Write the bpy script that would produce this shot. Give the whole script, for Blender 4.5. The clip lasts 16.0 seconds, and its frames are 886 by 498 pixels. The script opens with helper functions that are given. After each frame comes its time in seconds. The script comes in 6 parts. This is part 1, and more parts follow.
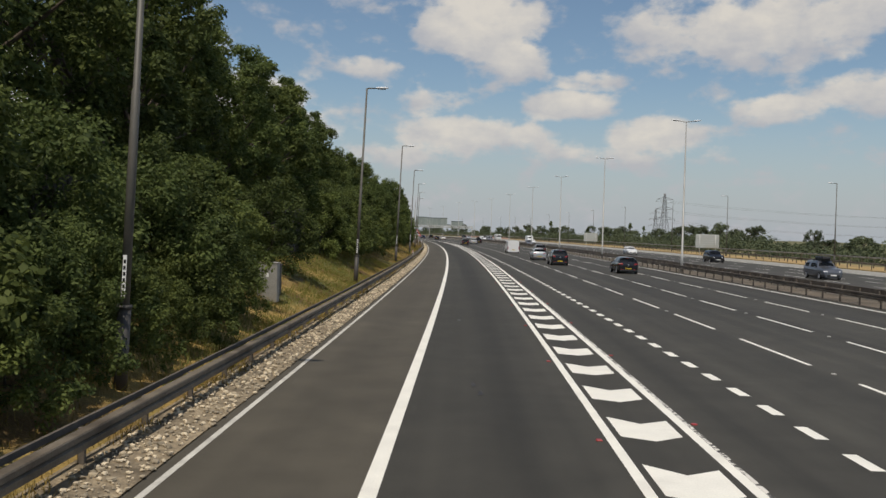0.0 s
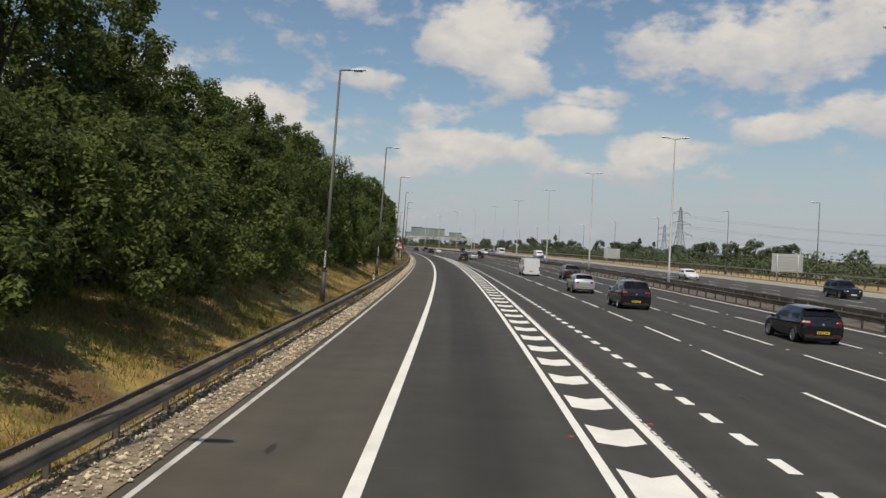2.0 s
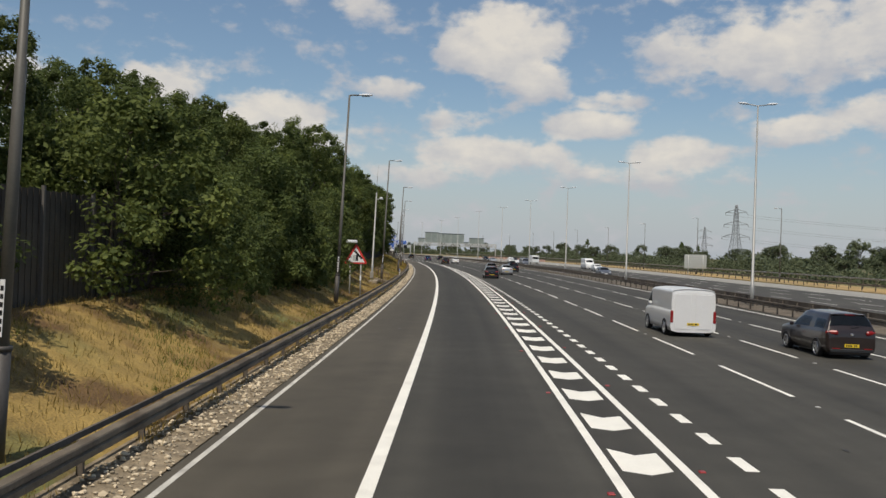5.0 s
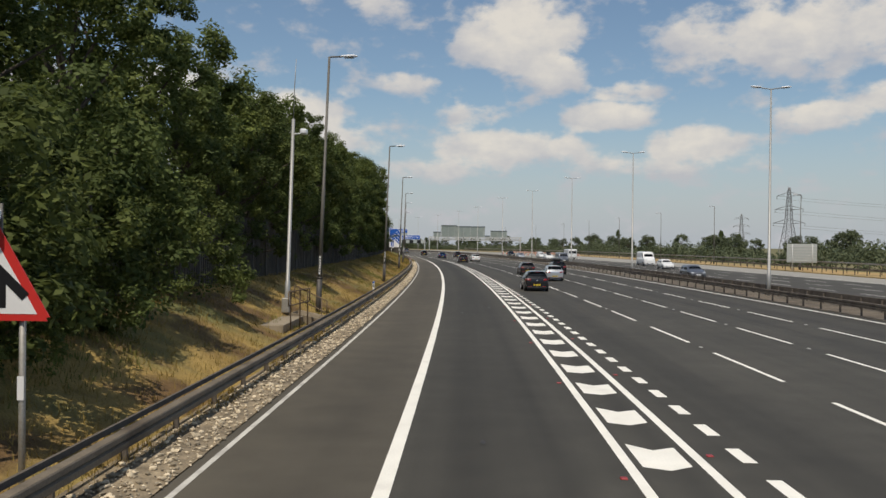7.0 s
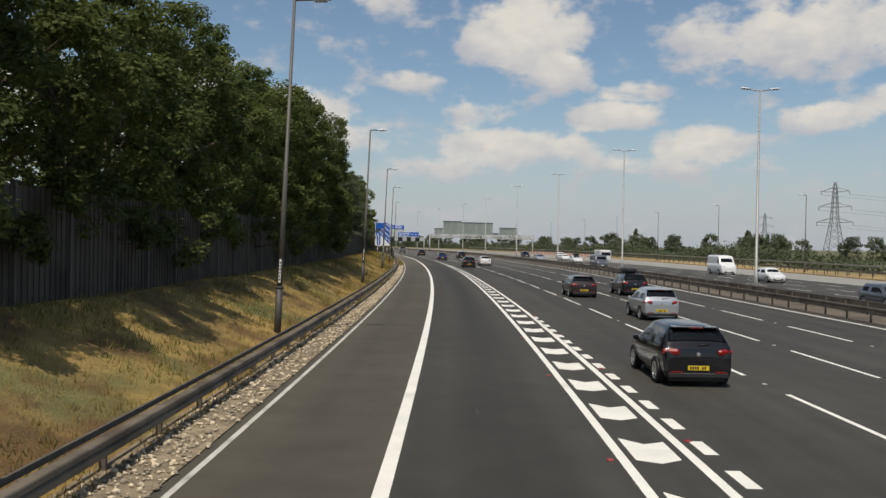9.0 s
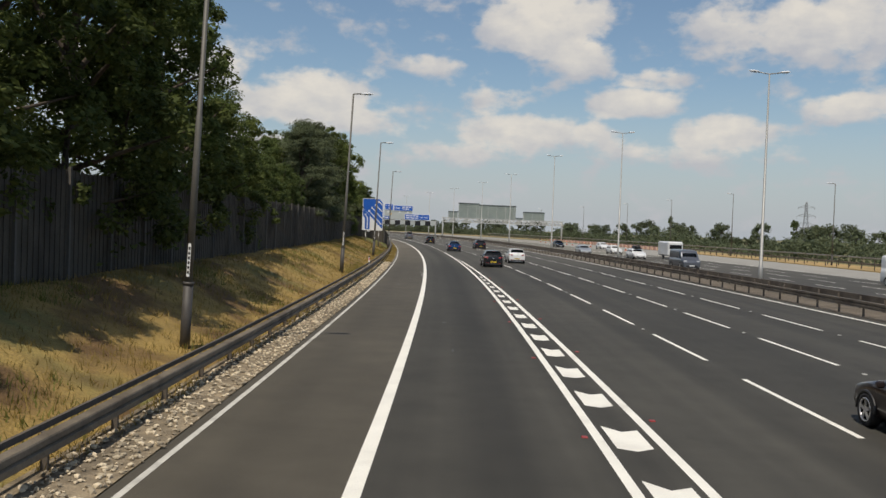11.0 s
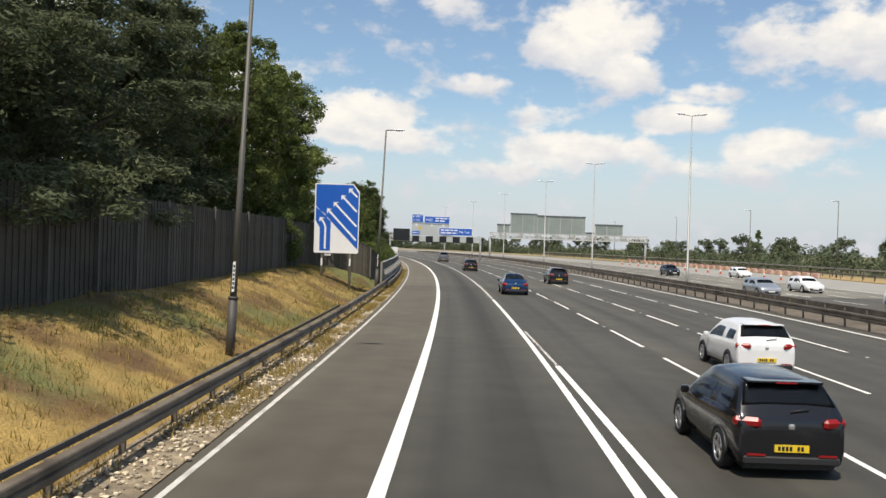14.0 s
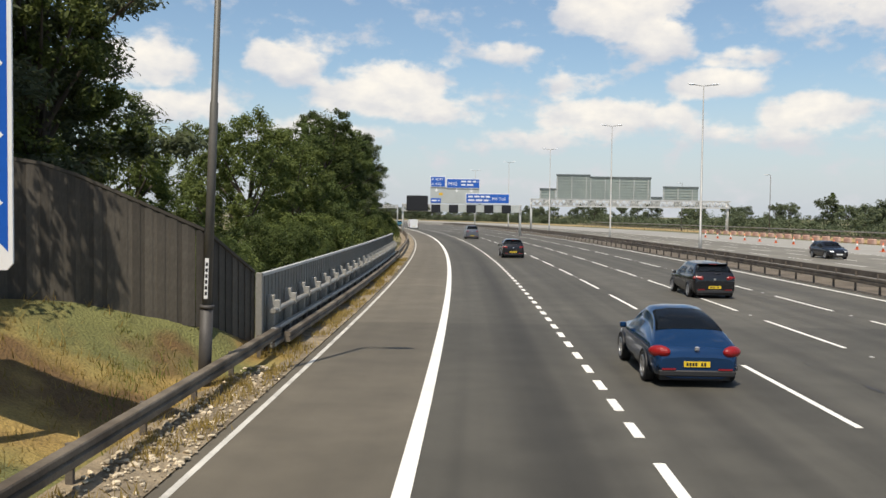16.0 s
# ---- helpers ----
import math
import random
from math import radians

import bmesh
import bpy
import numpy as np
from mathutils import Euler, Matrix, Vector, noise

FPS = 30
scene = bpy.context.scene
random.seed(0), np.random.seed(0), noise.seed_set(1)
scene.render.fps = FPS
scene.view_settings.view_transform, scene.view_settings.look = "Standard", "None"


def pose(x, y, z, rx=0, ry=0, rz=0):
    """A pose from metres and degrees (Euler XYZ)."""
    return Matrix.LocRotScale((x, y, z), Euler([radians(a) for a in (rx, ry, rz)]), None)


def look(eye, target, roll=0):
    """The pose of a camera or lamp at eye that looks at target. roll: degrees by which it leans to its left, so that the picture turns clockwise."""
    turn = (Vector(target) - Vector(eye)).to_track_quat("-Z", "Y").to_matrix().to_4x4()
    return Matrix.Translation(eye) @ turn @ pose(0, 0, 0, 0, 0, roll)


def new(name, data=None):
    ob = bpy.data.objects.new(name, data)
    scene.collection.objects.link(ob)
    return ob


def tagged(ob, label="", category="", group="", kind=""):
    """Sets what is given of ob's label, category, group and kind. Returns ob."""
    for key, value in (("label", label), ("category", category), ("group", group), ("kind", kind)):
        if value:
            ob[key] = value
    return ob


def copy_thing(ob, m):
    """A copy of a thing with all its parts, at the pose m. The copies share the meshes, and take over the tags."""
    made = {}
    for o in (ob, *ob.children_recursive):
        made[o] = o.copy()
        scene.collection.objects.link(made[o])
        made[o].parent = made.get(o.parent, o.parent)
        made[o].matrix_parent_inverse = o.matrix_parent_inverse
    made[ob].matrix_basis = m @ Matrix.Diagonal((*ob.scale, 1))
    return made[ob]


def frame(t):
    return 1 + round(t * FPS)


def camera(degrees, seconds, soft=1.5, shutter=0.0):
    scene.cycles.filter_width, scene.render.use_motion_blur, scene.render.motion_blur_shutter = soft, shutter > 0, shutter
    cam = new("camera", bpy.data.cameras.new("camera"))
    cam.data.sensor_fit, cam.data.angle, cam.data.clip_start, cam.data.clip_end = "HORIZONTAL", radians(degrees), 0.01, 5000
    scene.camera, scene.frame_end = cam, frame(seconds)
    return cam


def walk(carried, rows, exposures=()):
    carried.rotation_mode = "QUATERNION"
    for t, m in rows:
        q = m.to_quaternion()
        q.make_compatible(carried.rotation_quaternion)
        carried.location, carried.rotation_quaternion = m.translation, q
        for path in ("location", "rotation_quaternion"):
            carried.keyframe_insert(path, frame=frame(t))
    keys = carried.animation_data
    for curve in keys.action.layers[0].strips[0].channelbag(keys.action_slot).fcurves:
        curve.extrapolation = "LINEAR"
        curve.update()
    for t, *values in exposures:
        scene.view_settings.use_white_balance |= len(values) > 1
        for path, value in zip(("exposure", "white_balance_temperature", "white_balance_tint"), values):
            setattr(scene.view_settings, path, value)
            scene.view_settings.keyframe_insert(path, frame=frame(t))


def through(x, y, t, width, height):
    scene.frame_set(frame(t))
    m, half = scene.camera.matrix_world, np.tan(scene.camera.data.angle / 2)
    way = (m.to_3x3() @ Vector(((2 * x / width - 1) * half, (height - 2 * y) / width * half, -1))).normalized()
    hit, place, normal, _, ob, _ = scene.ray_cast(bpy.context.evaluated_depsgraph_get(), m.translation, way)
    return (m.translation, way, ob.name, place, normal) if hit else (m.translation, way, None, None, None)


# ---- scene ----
# The carriageway follows a left-hand bend that tightens slowly. s runs along the lane's
# left-hand line, d is the offset to its right, both in metres.
LENS = 53.22
EYE = 3.433
BEND = (1.7485e-4, 11.3213e-7, 7.8775e-10)
_s = np.arange(-300.0, 1800.0, 1.0)
_sb = np.clip(_s, -60.0, 640.0)
_th = BEND[0] * _sb + BEND[1] * _sb ** 2 / 2 + BEND[2] * _sb ** 3 / 3
_th = _th + (_s - _sb) * (BEND[0] + BEND[1] * _sb + BEND[2] * _sb ** 2)
_x, _y = np.cumsum(-np.sin(_th)), np.cumsum(np.cos(_th))
_x, _y = _x - _x[300], _y - _y[300]


def heading(s):
    return float(np.interp(s, _s, _th))


def P(s, d, z=0.0):
    """The place s metres along the road and d metres to the right of the lane's left line."""
    a = heading(s)
    return Vector((float(np.interp(s, _s, _x)) + d * math.cos(a), float(np.interp(s, _s, _y)) + d * math.sin(a), z))


def F(s, d, z=0.0, turn=0.0):
    """Local axes there: +y along the road, +x to its right."""
    p = P(s, d, z)
    return pose(p.x, p.y, p.z, 0, 0, math.degrees(heading(s)) + turn)


# seconds, place along the road, offset, turn off the road's heading, pitch, roll
DRIVE = [
    (0.0, 2.23, 1.189, 1.654, -1.181, -1.550), (0.5, 13.15, 1.270, 1.736, -1.620, -1.623),
    (1.0, 23.81, 1.310, 1.264, -1.778, -1.939), (1.5, 34.77, 1.321, 1.437, -0.991, -2.051),
    (2.0, 45.85, 1.265, 1.084, -0.390, -2.610), (2.5, 56.85, 1.367, 0.994, -0.548, -2.082),
    (3.0, 67.87, 1.234, 0.893, -0.215, -2.558), (3.5, 78.97, 1.285, 1.558, 0.247, -1.584),
    (4.0, 89.95, 1.248, 1.133, -0.186, -2.254), (4.5, 101.11, 1.248, 1.212, -0.120, -2.131),
    (5.0, 112.27, 1.248, 1.400, 0.038, -1.836), (5.5, 123.44, 1.249, 1.624, 0.226, -1.484),
    (6.0, 134.60, 1.249, 1.812, 0.383, -1.190), (6.5, 145.76, 1.249, 1.891, 0.449, -1.066),
    (7.0, 156.92, 1.168, 1.828, -0.306, -0.578), (7.5, 168.08, 1.098, 2.158, 0.640, -0.410),
    (8.0, 179.08, 1.027, 2.401, 0.597, -0.015), (8.5, 189.93, 0.933, 1.184, -0.526, -0.537),
    (9.0, 200.85, 0.975, 1.102, -0.419, -1.078), (9.5, 211.95, 1.000, 1.091, -0.535, -1.197),
    (10.0, 223.05, 1.060, 1.065, -0.810, -1.480), (10.5, 234.16, 1.131, 1.034, -1.140, -1.818),
    (11.0, 245.26, 1.191, 1.008, -1.415, -2.101), (11.5, 256.36, 1.216, 0.997, -1.531, -2.219),
    (12.0, 267.69, 1.181, 1.393, -0.432, -2.492), (12.5, 278.95, 1.227, 1.782, 0.690, -2.870),
    (13.0, 289.59, 1.091, 1.277, 0.879, -2.691), (13.5, 300.04, 1.156, 1.126, -0.404, -2.002),
    (14.0, 310.51, 1.165, 2.011, -0.348, -1.697), (14.5, 321.15, 1.021, 1.563, -1.377, -1.773),
    (15.0, 332.26, 0.906, 2.159, -1.918, -1.671), (15.5, 343.27, 0.783, 2.17, -1.90, -0.709),
    (16.0, 354.13, 0.896, 2.516, -2.271, -0.679)]
cam = camera(LENS, 16.0, soft=1.5)
rows = []
for t, s, d, turn, pitch, roll in DRIVE:
    e = P(s, d, EYE)
    rows.append((t, pose(e.x, e.y, e.z, 90 + pitch, roll, math.degrees(heading(s)) + turn)))
walk(cam, rows, [(0.0, -0.18, 7050, 11), (3.0, -0.1, 7050, 11), (9.0, -0.08, 7050, 11), (11.5, -0.08, 7050, 11), (12.5, 0.03, 7050, 11), (13.0, 0.3, 7050, 11), (13.5, 0.4, 7050, 11), (14.0, 0.42, 7050, 11), (14.5, 0.37, 7050, 11), (16.0, 0.38, 7050, 11)])

# ---- sky and sun ----
SUN_FROM = Vector((-0.17, -0.985, 0.0)).normalized()
SUN_HEIGHT = radians(61)
sun = new("sun", bpy.data.lights.new("sun", "SUN"))
sun.data.energy, sun.data.angle, sun.data.color = 3.6, radians(0.55), (1.0, 0.955, 0.88)
sun.matrix_world = look((0, 0, 100), (-SUN_FROM.x * math.cos(SUN_HEIGHT), -SUN_FROM.y * math.cos(SUN_HEIGHT), 100 - math.sin(SUN_HEIGHT)))

world = bpy.data.worlds.new("summer_sky")
scene.world = world
world.use_nodes = True
wt = world.node_tree
wt.nodes.clear()


def wmath(op, a, b=None, c=None, clamp=False):
    n = wt.nodes.new("ShaderNodeMath")
    n.operation, n.use_clamp = op, clamp
    for i, v in enumerate((a, b, c)):
        if v is None:
            continue
        if isinstance(v, (int, float)):
            n.inputs[i].default_value = v
        else:
            wt.links.new(v, n.inputs[i])
    return n.outputs[0]


sky = wt.nodes.new("ShaderNodeTexSky")
sky.sky_type, sky.sun_disc = "NISHITA", False
sky.sun_elevation, sky.sun_rotation = SUN_HEIGHT, radians(189.8)
sky.air_density, sky.dust_density, sky.ozone_density, sky.altitude = 1.0, 1.0, 1.6, 90
coord = wt.nodes.new("ShaderNodeTexCoord")
sep = wt.nodes.new("ShaderNodeSeparateXYZ")
wt.links.new(coord.outputs["Generated"], sep.inputs[0])
wx, wy, wz = sep.outputs
azim = wmath("MULTIPLY", wmath("ARCTAN2", wmath("MULTIPLY", wx, -1.0), wy), 57.2958)
elev = wmath("MULTIPLY", wmath("ARCSINE", wz), 57.2958)
# fluffy edges: the clouds' outlines are pushed about by noise at two scales
flat = wt.nodes.new("ShaderNodeCombineXYZ")
wt.links.new(azim, flat.inputs[0])
wt.links.new(wmath("MULTIPLY", elev, 1.7), flat.inputs[1])


def wnoise(scale, detail, rough, offset):
    m = wt.nodes.new("ShaderNodeMapping")
    m.inputs["Location"].default_value = (offset, offset * 0.37, 0)
    wt.links.new(flat.outputs[0], m.inputs[0])
    n = wt.nodes.new("ShaderNodeTexNoise")
    n.noise_dimensions = "2D"
    n.inputs["Scale"].default_value, n.inputs["Detail"].default_value, n.inputs["Roughness"].default_value = scale, detail, rough
    wt.links.new(m.outputs[0], n.inputs["Vector"])
    return n.outputs["Fac"]


fluff = wmath("ADD", wmath("MULTIPLY", wmath("SUBTRACT", wnoise(0.34, 6, 0.52, 3), 0.5), 1.9), wmath("MULTIPLY", wmath("SUBTRACT", wnoise(1.1, 5, 0.55, 40), 0.5), 0.5))
# azimuth to the left of north, height, half width, half height (degrees), thickness
CLOUDS = [
    (-0.3, 13.0, 4.2, 2.7, 1.3), (-3.2, 10.9, 2.2, 1.5, 1.0), (-6.3, 8.1, 3.0, 1.0, 1.0), (-7.6, 9.7, 2.3, 0.7, 0.8),
    (0.4, 6.1, 4.2, 1.4, 1.0), (2.9, 8.2, 2.2, 1.0, 0.55), (-3.0, 6.0, 2.6, 1.0, 0.8), (-11.7, 6.2, 3.6, 1.3, 0.95),
    (6.5, 10.2, 2.2, 0.8, 0.75), (-18.9, 7.7, 3.4, 0.95, 0.95), (-17.0, 12.6, 8.5, 2.6, 0.9), (-24.5, 14.0, 6.0, 2.0, 0.9), (-24.0, 8.6, 3.5, 1.4, 0.8),
    (-9.5, 4.9, 6.0, 0.9, 0.5), (30.0, 8.9, 4.0, 1.4, 1.0), (14.6, 7.8, 4.6, 1.9, 1.1), (8.5, 15.4, 2.2, 1.5, 0.8), (34.0, 13.4, 3.0, 1.5, 0.9),
    (20.8, 9.4, 2.7, 1.6, 1.0), (11.6, 6.6, 3.4, 1.2, 0.8), (28.2, 6.2, 4.6, 1.2, 0.8), (19.0, 5.0, 6.0, 1.1, 0.6), (17.8, 16.2, 2.4, 1.0, 0.6), (5.0, 4.6, 5.0, 1.0, 0.5)]
mass, tops = None, None
for az, el, ra, re, thick in CLOUDS:
    u = wmath("MULTIPLY", wmath("SUBTRACT", azim, az), 1.0 / ra)
    v = wmath("MULTIPLY", wmath("SUBTRACT", elev, el), 1.0 / re)
    r2 = wmath("ADD", wmath("MULTIPLY", u, u), wmath("MULTIPLY", v, v))
    blob = wmath("MULTIPLY", wmath("SUBTRACT", 1.0, wmath("MULTIPLY", r2, 0.75)), thick)
    lit = wmath("MULTIPLY_ADD", v, 0.8, blob)
    mass = blob if mass is None else wmath("MAXIMUM", mass, blob)
    tops = lit if tops is None else wmath("MAXIMUM", tops, lit)
# the same broken cumulus over the rest of the sky, behind and overhead
far_mass = wmath("SUBTRACT", wmath("MULTIPLY", wnoise(0.09, 3, 0.5, 90), 3.4), 1.9)
away = wmath("GREATER_THAN", wmath("ABSOLUTE", wmath("ADD", azim, -4.0)), 46.0)
high = wmath("GREATER_THAN", elev, 22.0)
mass = wmath("MAXIMUM", mass, wmath("MULTIPLY", far_mass, wmath("MAXIMUM", away, high)))
dense = wmath("ADD", mass, fluff)
ramp = wt.nodes.new("ShaderNodeMapRange")
ramp.interpolation_type = "SMOOTHSTEP"
ramp.inputs["From Min"].default_value, ramp.inputs["From Max"].default_value = 0.0, 0.68
wt.links.new(dense, ramp.inputs[0])
# cloud brightness: bright heads, greyer and hazier below
body = wt.nodes.new("ShaderNodeValToRGB")
body.color_ramp.elements[0].color, body.color_ramp.elements[1].color = (5.0, 5.3, 5.95, 1), (7.7, 7.55, 7.2, 1)
body.color_ramp.elements[0].position, body.color_ramp.elements[1].position = 0.05, 0.95
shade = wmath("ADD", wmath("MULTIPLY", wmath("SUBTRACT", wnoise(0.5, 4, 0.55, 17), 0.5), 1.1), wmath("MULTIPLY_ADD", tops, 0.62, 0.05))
wt.links.new(shade, body.inputs[0])
# summer haze towards the horizon
haze = wt.nodes.new("ShaderNodeMapRange")
haze.interpolation_type = "SMOOTHERSTEP"
haze.inputs["From Min"].default_value, haze.inputs["From Max"].default_value = 11.0, -2.0
haze.inputs["To Max"].default_value = 0.85
wt.links.new(elev, haze.inputs[0])
tint = wt.nodes.new("ShaderNodeMix")
tint.data_type = "RGBA"
tint.inputs["B"].default_value = (4.4, 5.0, 5.95, 1)
wt.links.new(haze.outputs[0], tint.inputs["Factor"])
clear = wt.nodes.new("ShaderNodeVectorMath")
clear.operation = "MULTIPLY"
clear.inputs[1].default_value = (0.9, 1.0, 1.05)
wt.links.new(sky.outputs[0], clear.inputs[0])
wt.links.new(clear.outputs[0], tint.inputs["A"])
over = wt.nodes.new("ShaderNodeMix")
over.data_type = "RGBA"
wt.links.new(wmath("MULTIPLY", ramp.outputs[0], 0.92), over.inputs["Factor"])
wt.links.new(tint.outputs["Result"], over.inputs["A"])
wt.links.new(body.outputs[0], over.inputs["B"])
back = wt.nodes.new("ShaderNodeBackground")
back.inputs["Strength"].default_value = 0.1
wt.links.new(over.outputs["Result"], back.inputs[0])
wo = wt.nodes.new("ShaderNodeOutputWorld")
wt.links.new(back.outputs[0], wo.inputs[0])
# ---- materials ----
def mat(name, base, rough=0.7, metal=0.0, vary=0.15, scale=3.0, fine=60.0, bump=0.0, spread=0.0, second=None, second_scale=0.6, cut=(0.45, 0.65), spec=0.5, island=0.0, third=None):
    """A surface with its base colour broken by two scales of noise, a second colour in patches, and a fine relief."""
    m = bpy.data.materials.new(name)
    m.use_nodes = True
    nt = m.node_tree
    b = nt.nodes["Principled BSDF"]
    b.inputs["Roughness"].default_value, b.inputs["Metallic"].default_value = rough, metal
    b.inputs["Specular IOR Level"].default_value = spec
    tc = nt.nodes.new("ShaderNodeTexCoord")

    def noise_at(sc, det=4.0):
        n = nt.nodes.new("ShaderNodeTexNoise")
        n.inputs["Scale"].default_value, n.inputs["Detail"].default_value = sc, det
        nt.links.new(tc.outputs["Object"], n.inputs["Vector"])
        return n.outputs["Fac"]

    def mix(fac, a, c, kind="MIX"):
        n = nt.nodes.new("ShaderNodeMix")
        n.data_type, n.blend_type = "RGBA", kind
        for key, v in (("Factor", fac), ("A", a), ("B", c)):
            if isinstance(v, (int, float)):
                n.inputs[key].default_value = v
            elif isinstance(v, tuple):
                n.inputs[key].default_value = (*v[:3], 1)
            else:
                nt.links.new(v, n.inputs[key])
        return n.outputs["Result"]

    col = tuple(base)
    if second is not None:
        r = nt.nodes.new("ShaderNodeMapRange")
        r.inputs["From Min"].default_value, r.inputs["From Max"].default_value = cut
        nt.links.new(noise_at(second_scale, 6), r.inputs[0])
        col = mix(r.outputs[0], col, tuple(second))

    if third is not None:
        r = nt.nodes.new("ShaderNodeMapRange")
        r.inputs["From Min"].default_value, r.inputs["From Max"].default_value = third[2]
        nt.links.new(noise_at(third[1], 5), r.inputs[0])
        col = mix(r.outputs[0], col, tuple(third[0]))

    def wobble(fac_out, amount, col):
        r = nt.nodes.new("ShaderNodeMapRange")
        r.inputs["From Min"].default_value, r.inputs["From Max"].default_value = 0.25, 0.75
        r.inputs["To Min"].default_value, r.inputs["To Max"].default_value = 1 - amount, 1 + amount
        nt.links.new(fac_out, r.inputs[0])
        n = nt.nodes.new("ShaderNodeVectorMath")
        n.operation = "SCALE"
        if isinstance(col, tuple):
            n.inputs[0].default_value = col[:3]
        else:
            nt.links.new(col, n.inputs[0])
        nt.links.new(r.outputs[0], n.inputs["Scale"])
        return n.outputs[0]

    if vary:
        col = wobble(noise_at(scale), vary, col)
        col = wobble(noise_at(fine, 2), vary * 0.8, col)
    if spread:
        o = nt.nodes.new("ShaderNodeObjectInfo")
        col = wobble(o.outputs["Random"], spread, col)
    if island:
        gi = nt.nodes.new("ShaderNodeNewGeometry")
        col = wobble(gi.outputs["Random Per Island"], island, col)
    if isinstance(col, tuple):
        b.inputs["Base Color"].default_value = (*col[:3], 1)
    else:
        nt.links.new(col, b.inputs["Base Color"])
    if bump:
        bp = nt.nodes.new("ShaderNodeBump")
        bp.inputs["Strength"].default_value, bp.inputs["Distance"].default_value = 1.0, bump
        nt.links.new(noise_at(fine, 5), bp.inputs["Height"])
        nt.links.new(bp.outputs[0], b.inputs["Normal"])
    return m


def leaf_mat(name, light, dark, through=0.35):
    """Leaves: each one differs a little, and lets some light through."""
    m = bpy.data.materials.new(name)
    m.use_nodes = True
    nt = m.node_tree
    b = nt.nodes["Principled BSDF"]
    b.inputs["Roughness"].default_value = 0.65
    b.inputs["Specular IOR Level"].default_value = 0.2
    g = nt.nodes.new("ShaderNodeNewGeometry")
    tc = nt.nodes.new("ShaderNodeTexCoord")
    n = nt.nodes.new("ShaderNodeTexNoise")
    n.inputs["Scale"].default_value = 0.5
    nt.links.new(tc.outputs["Object"], n.inputs["Vector"])
    ad = nt.nodes.new("ShaderNodeMath")
    ad.operation = "MULTIPLY_ADD"
    ad.inputs[1].default_value = 0.55
    nt.links.new(g.outputs["Random Per Island"], ad.inputs[0])
    s2 = nt.nodes.new("ShaderNodeMath")
    s2.operation = "MULTIPLY_ADD"
    s2.inputs[1].default_value, s2.inputs[2].default_value = 1.3, -0.4
    nt.links.new(n.outputs["Fac"], s2.inputs[0])
    nt.links.new(s2.outputs[0], ad.inputs[2])
    mx = nt.nodes.new("ShaderNodeMix")
    mx.data_type = "RGBA"
    mx.inputs["A"].default_value, mx.inputs["B"].default_value = (*dark, 1), (*light, 1)
    nt.links.new(ad.outputs[0], mx.inputs["Factor"])
    oi = nt.nodes.new("ShaderNodeObjectInfo")
    own = nt.nodes.new("ShaderNodeMapRange")
    own.inputs["To Min"].default_value, own.inputs["To Max"].default_value = 0.78, 1.22
    nt.links.new(oi.outputs["Random"], own.inputs[0])
    tone = nt.nodes.new("ShaderNodeVectorMath")
    tone.operation = "SCALE"
    nt.links.new(mx.outputs["Result"], tone.inputs[0])
    nt.links.new(own.outputs[0], tone.inputs["Scale"])
    nt.links.new(tone.outputs[0], b.inputs["Base Color"])
    tr = nt.nodes.new("ShaderNodeBsdfTranslucent")
    nt.links.new(tone.outputs[0], tr.inputs[0])
    ms = nt.nodes.new("ShaderNodeMixShader")
    ms.inputs[0].default_value = through
    nt.links.new(b.outputs[0], ms.inputs[1])
    nt.links.new(tr.outputs[0], ms.inputs[2])
    nt.links.new(ms.outputs[0], nt.nodes["Material Output"].inputs[0])
    return m


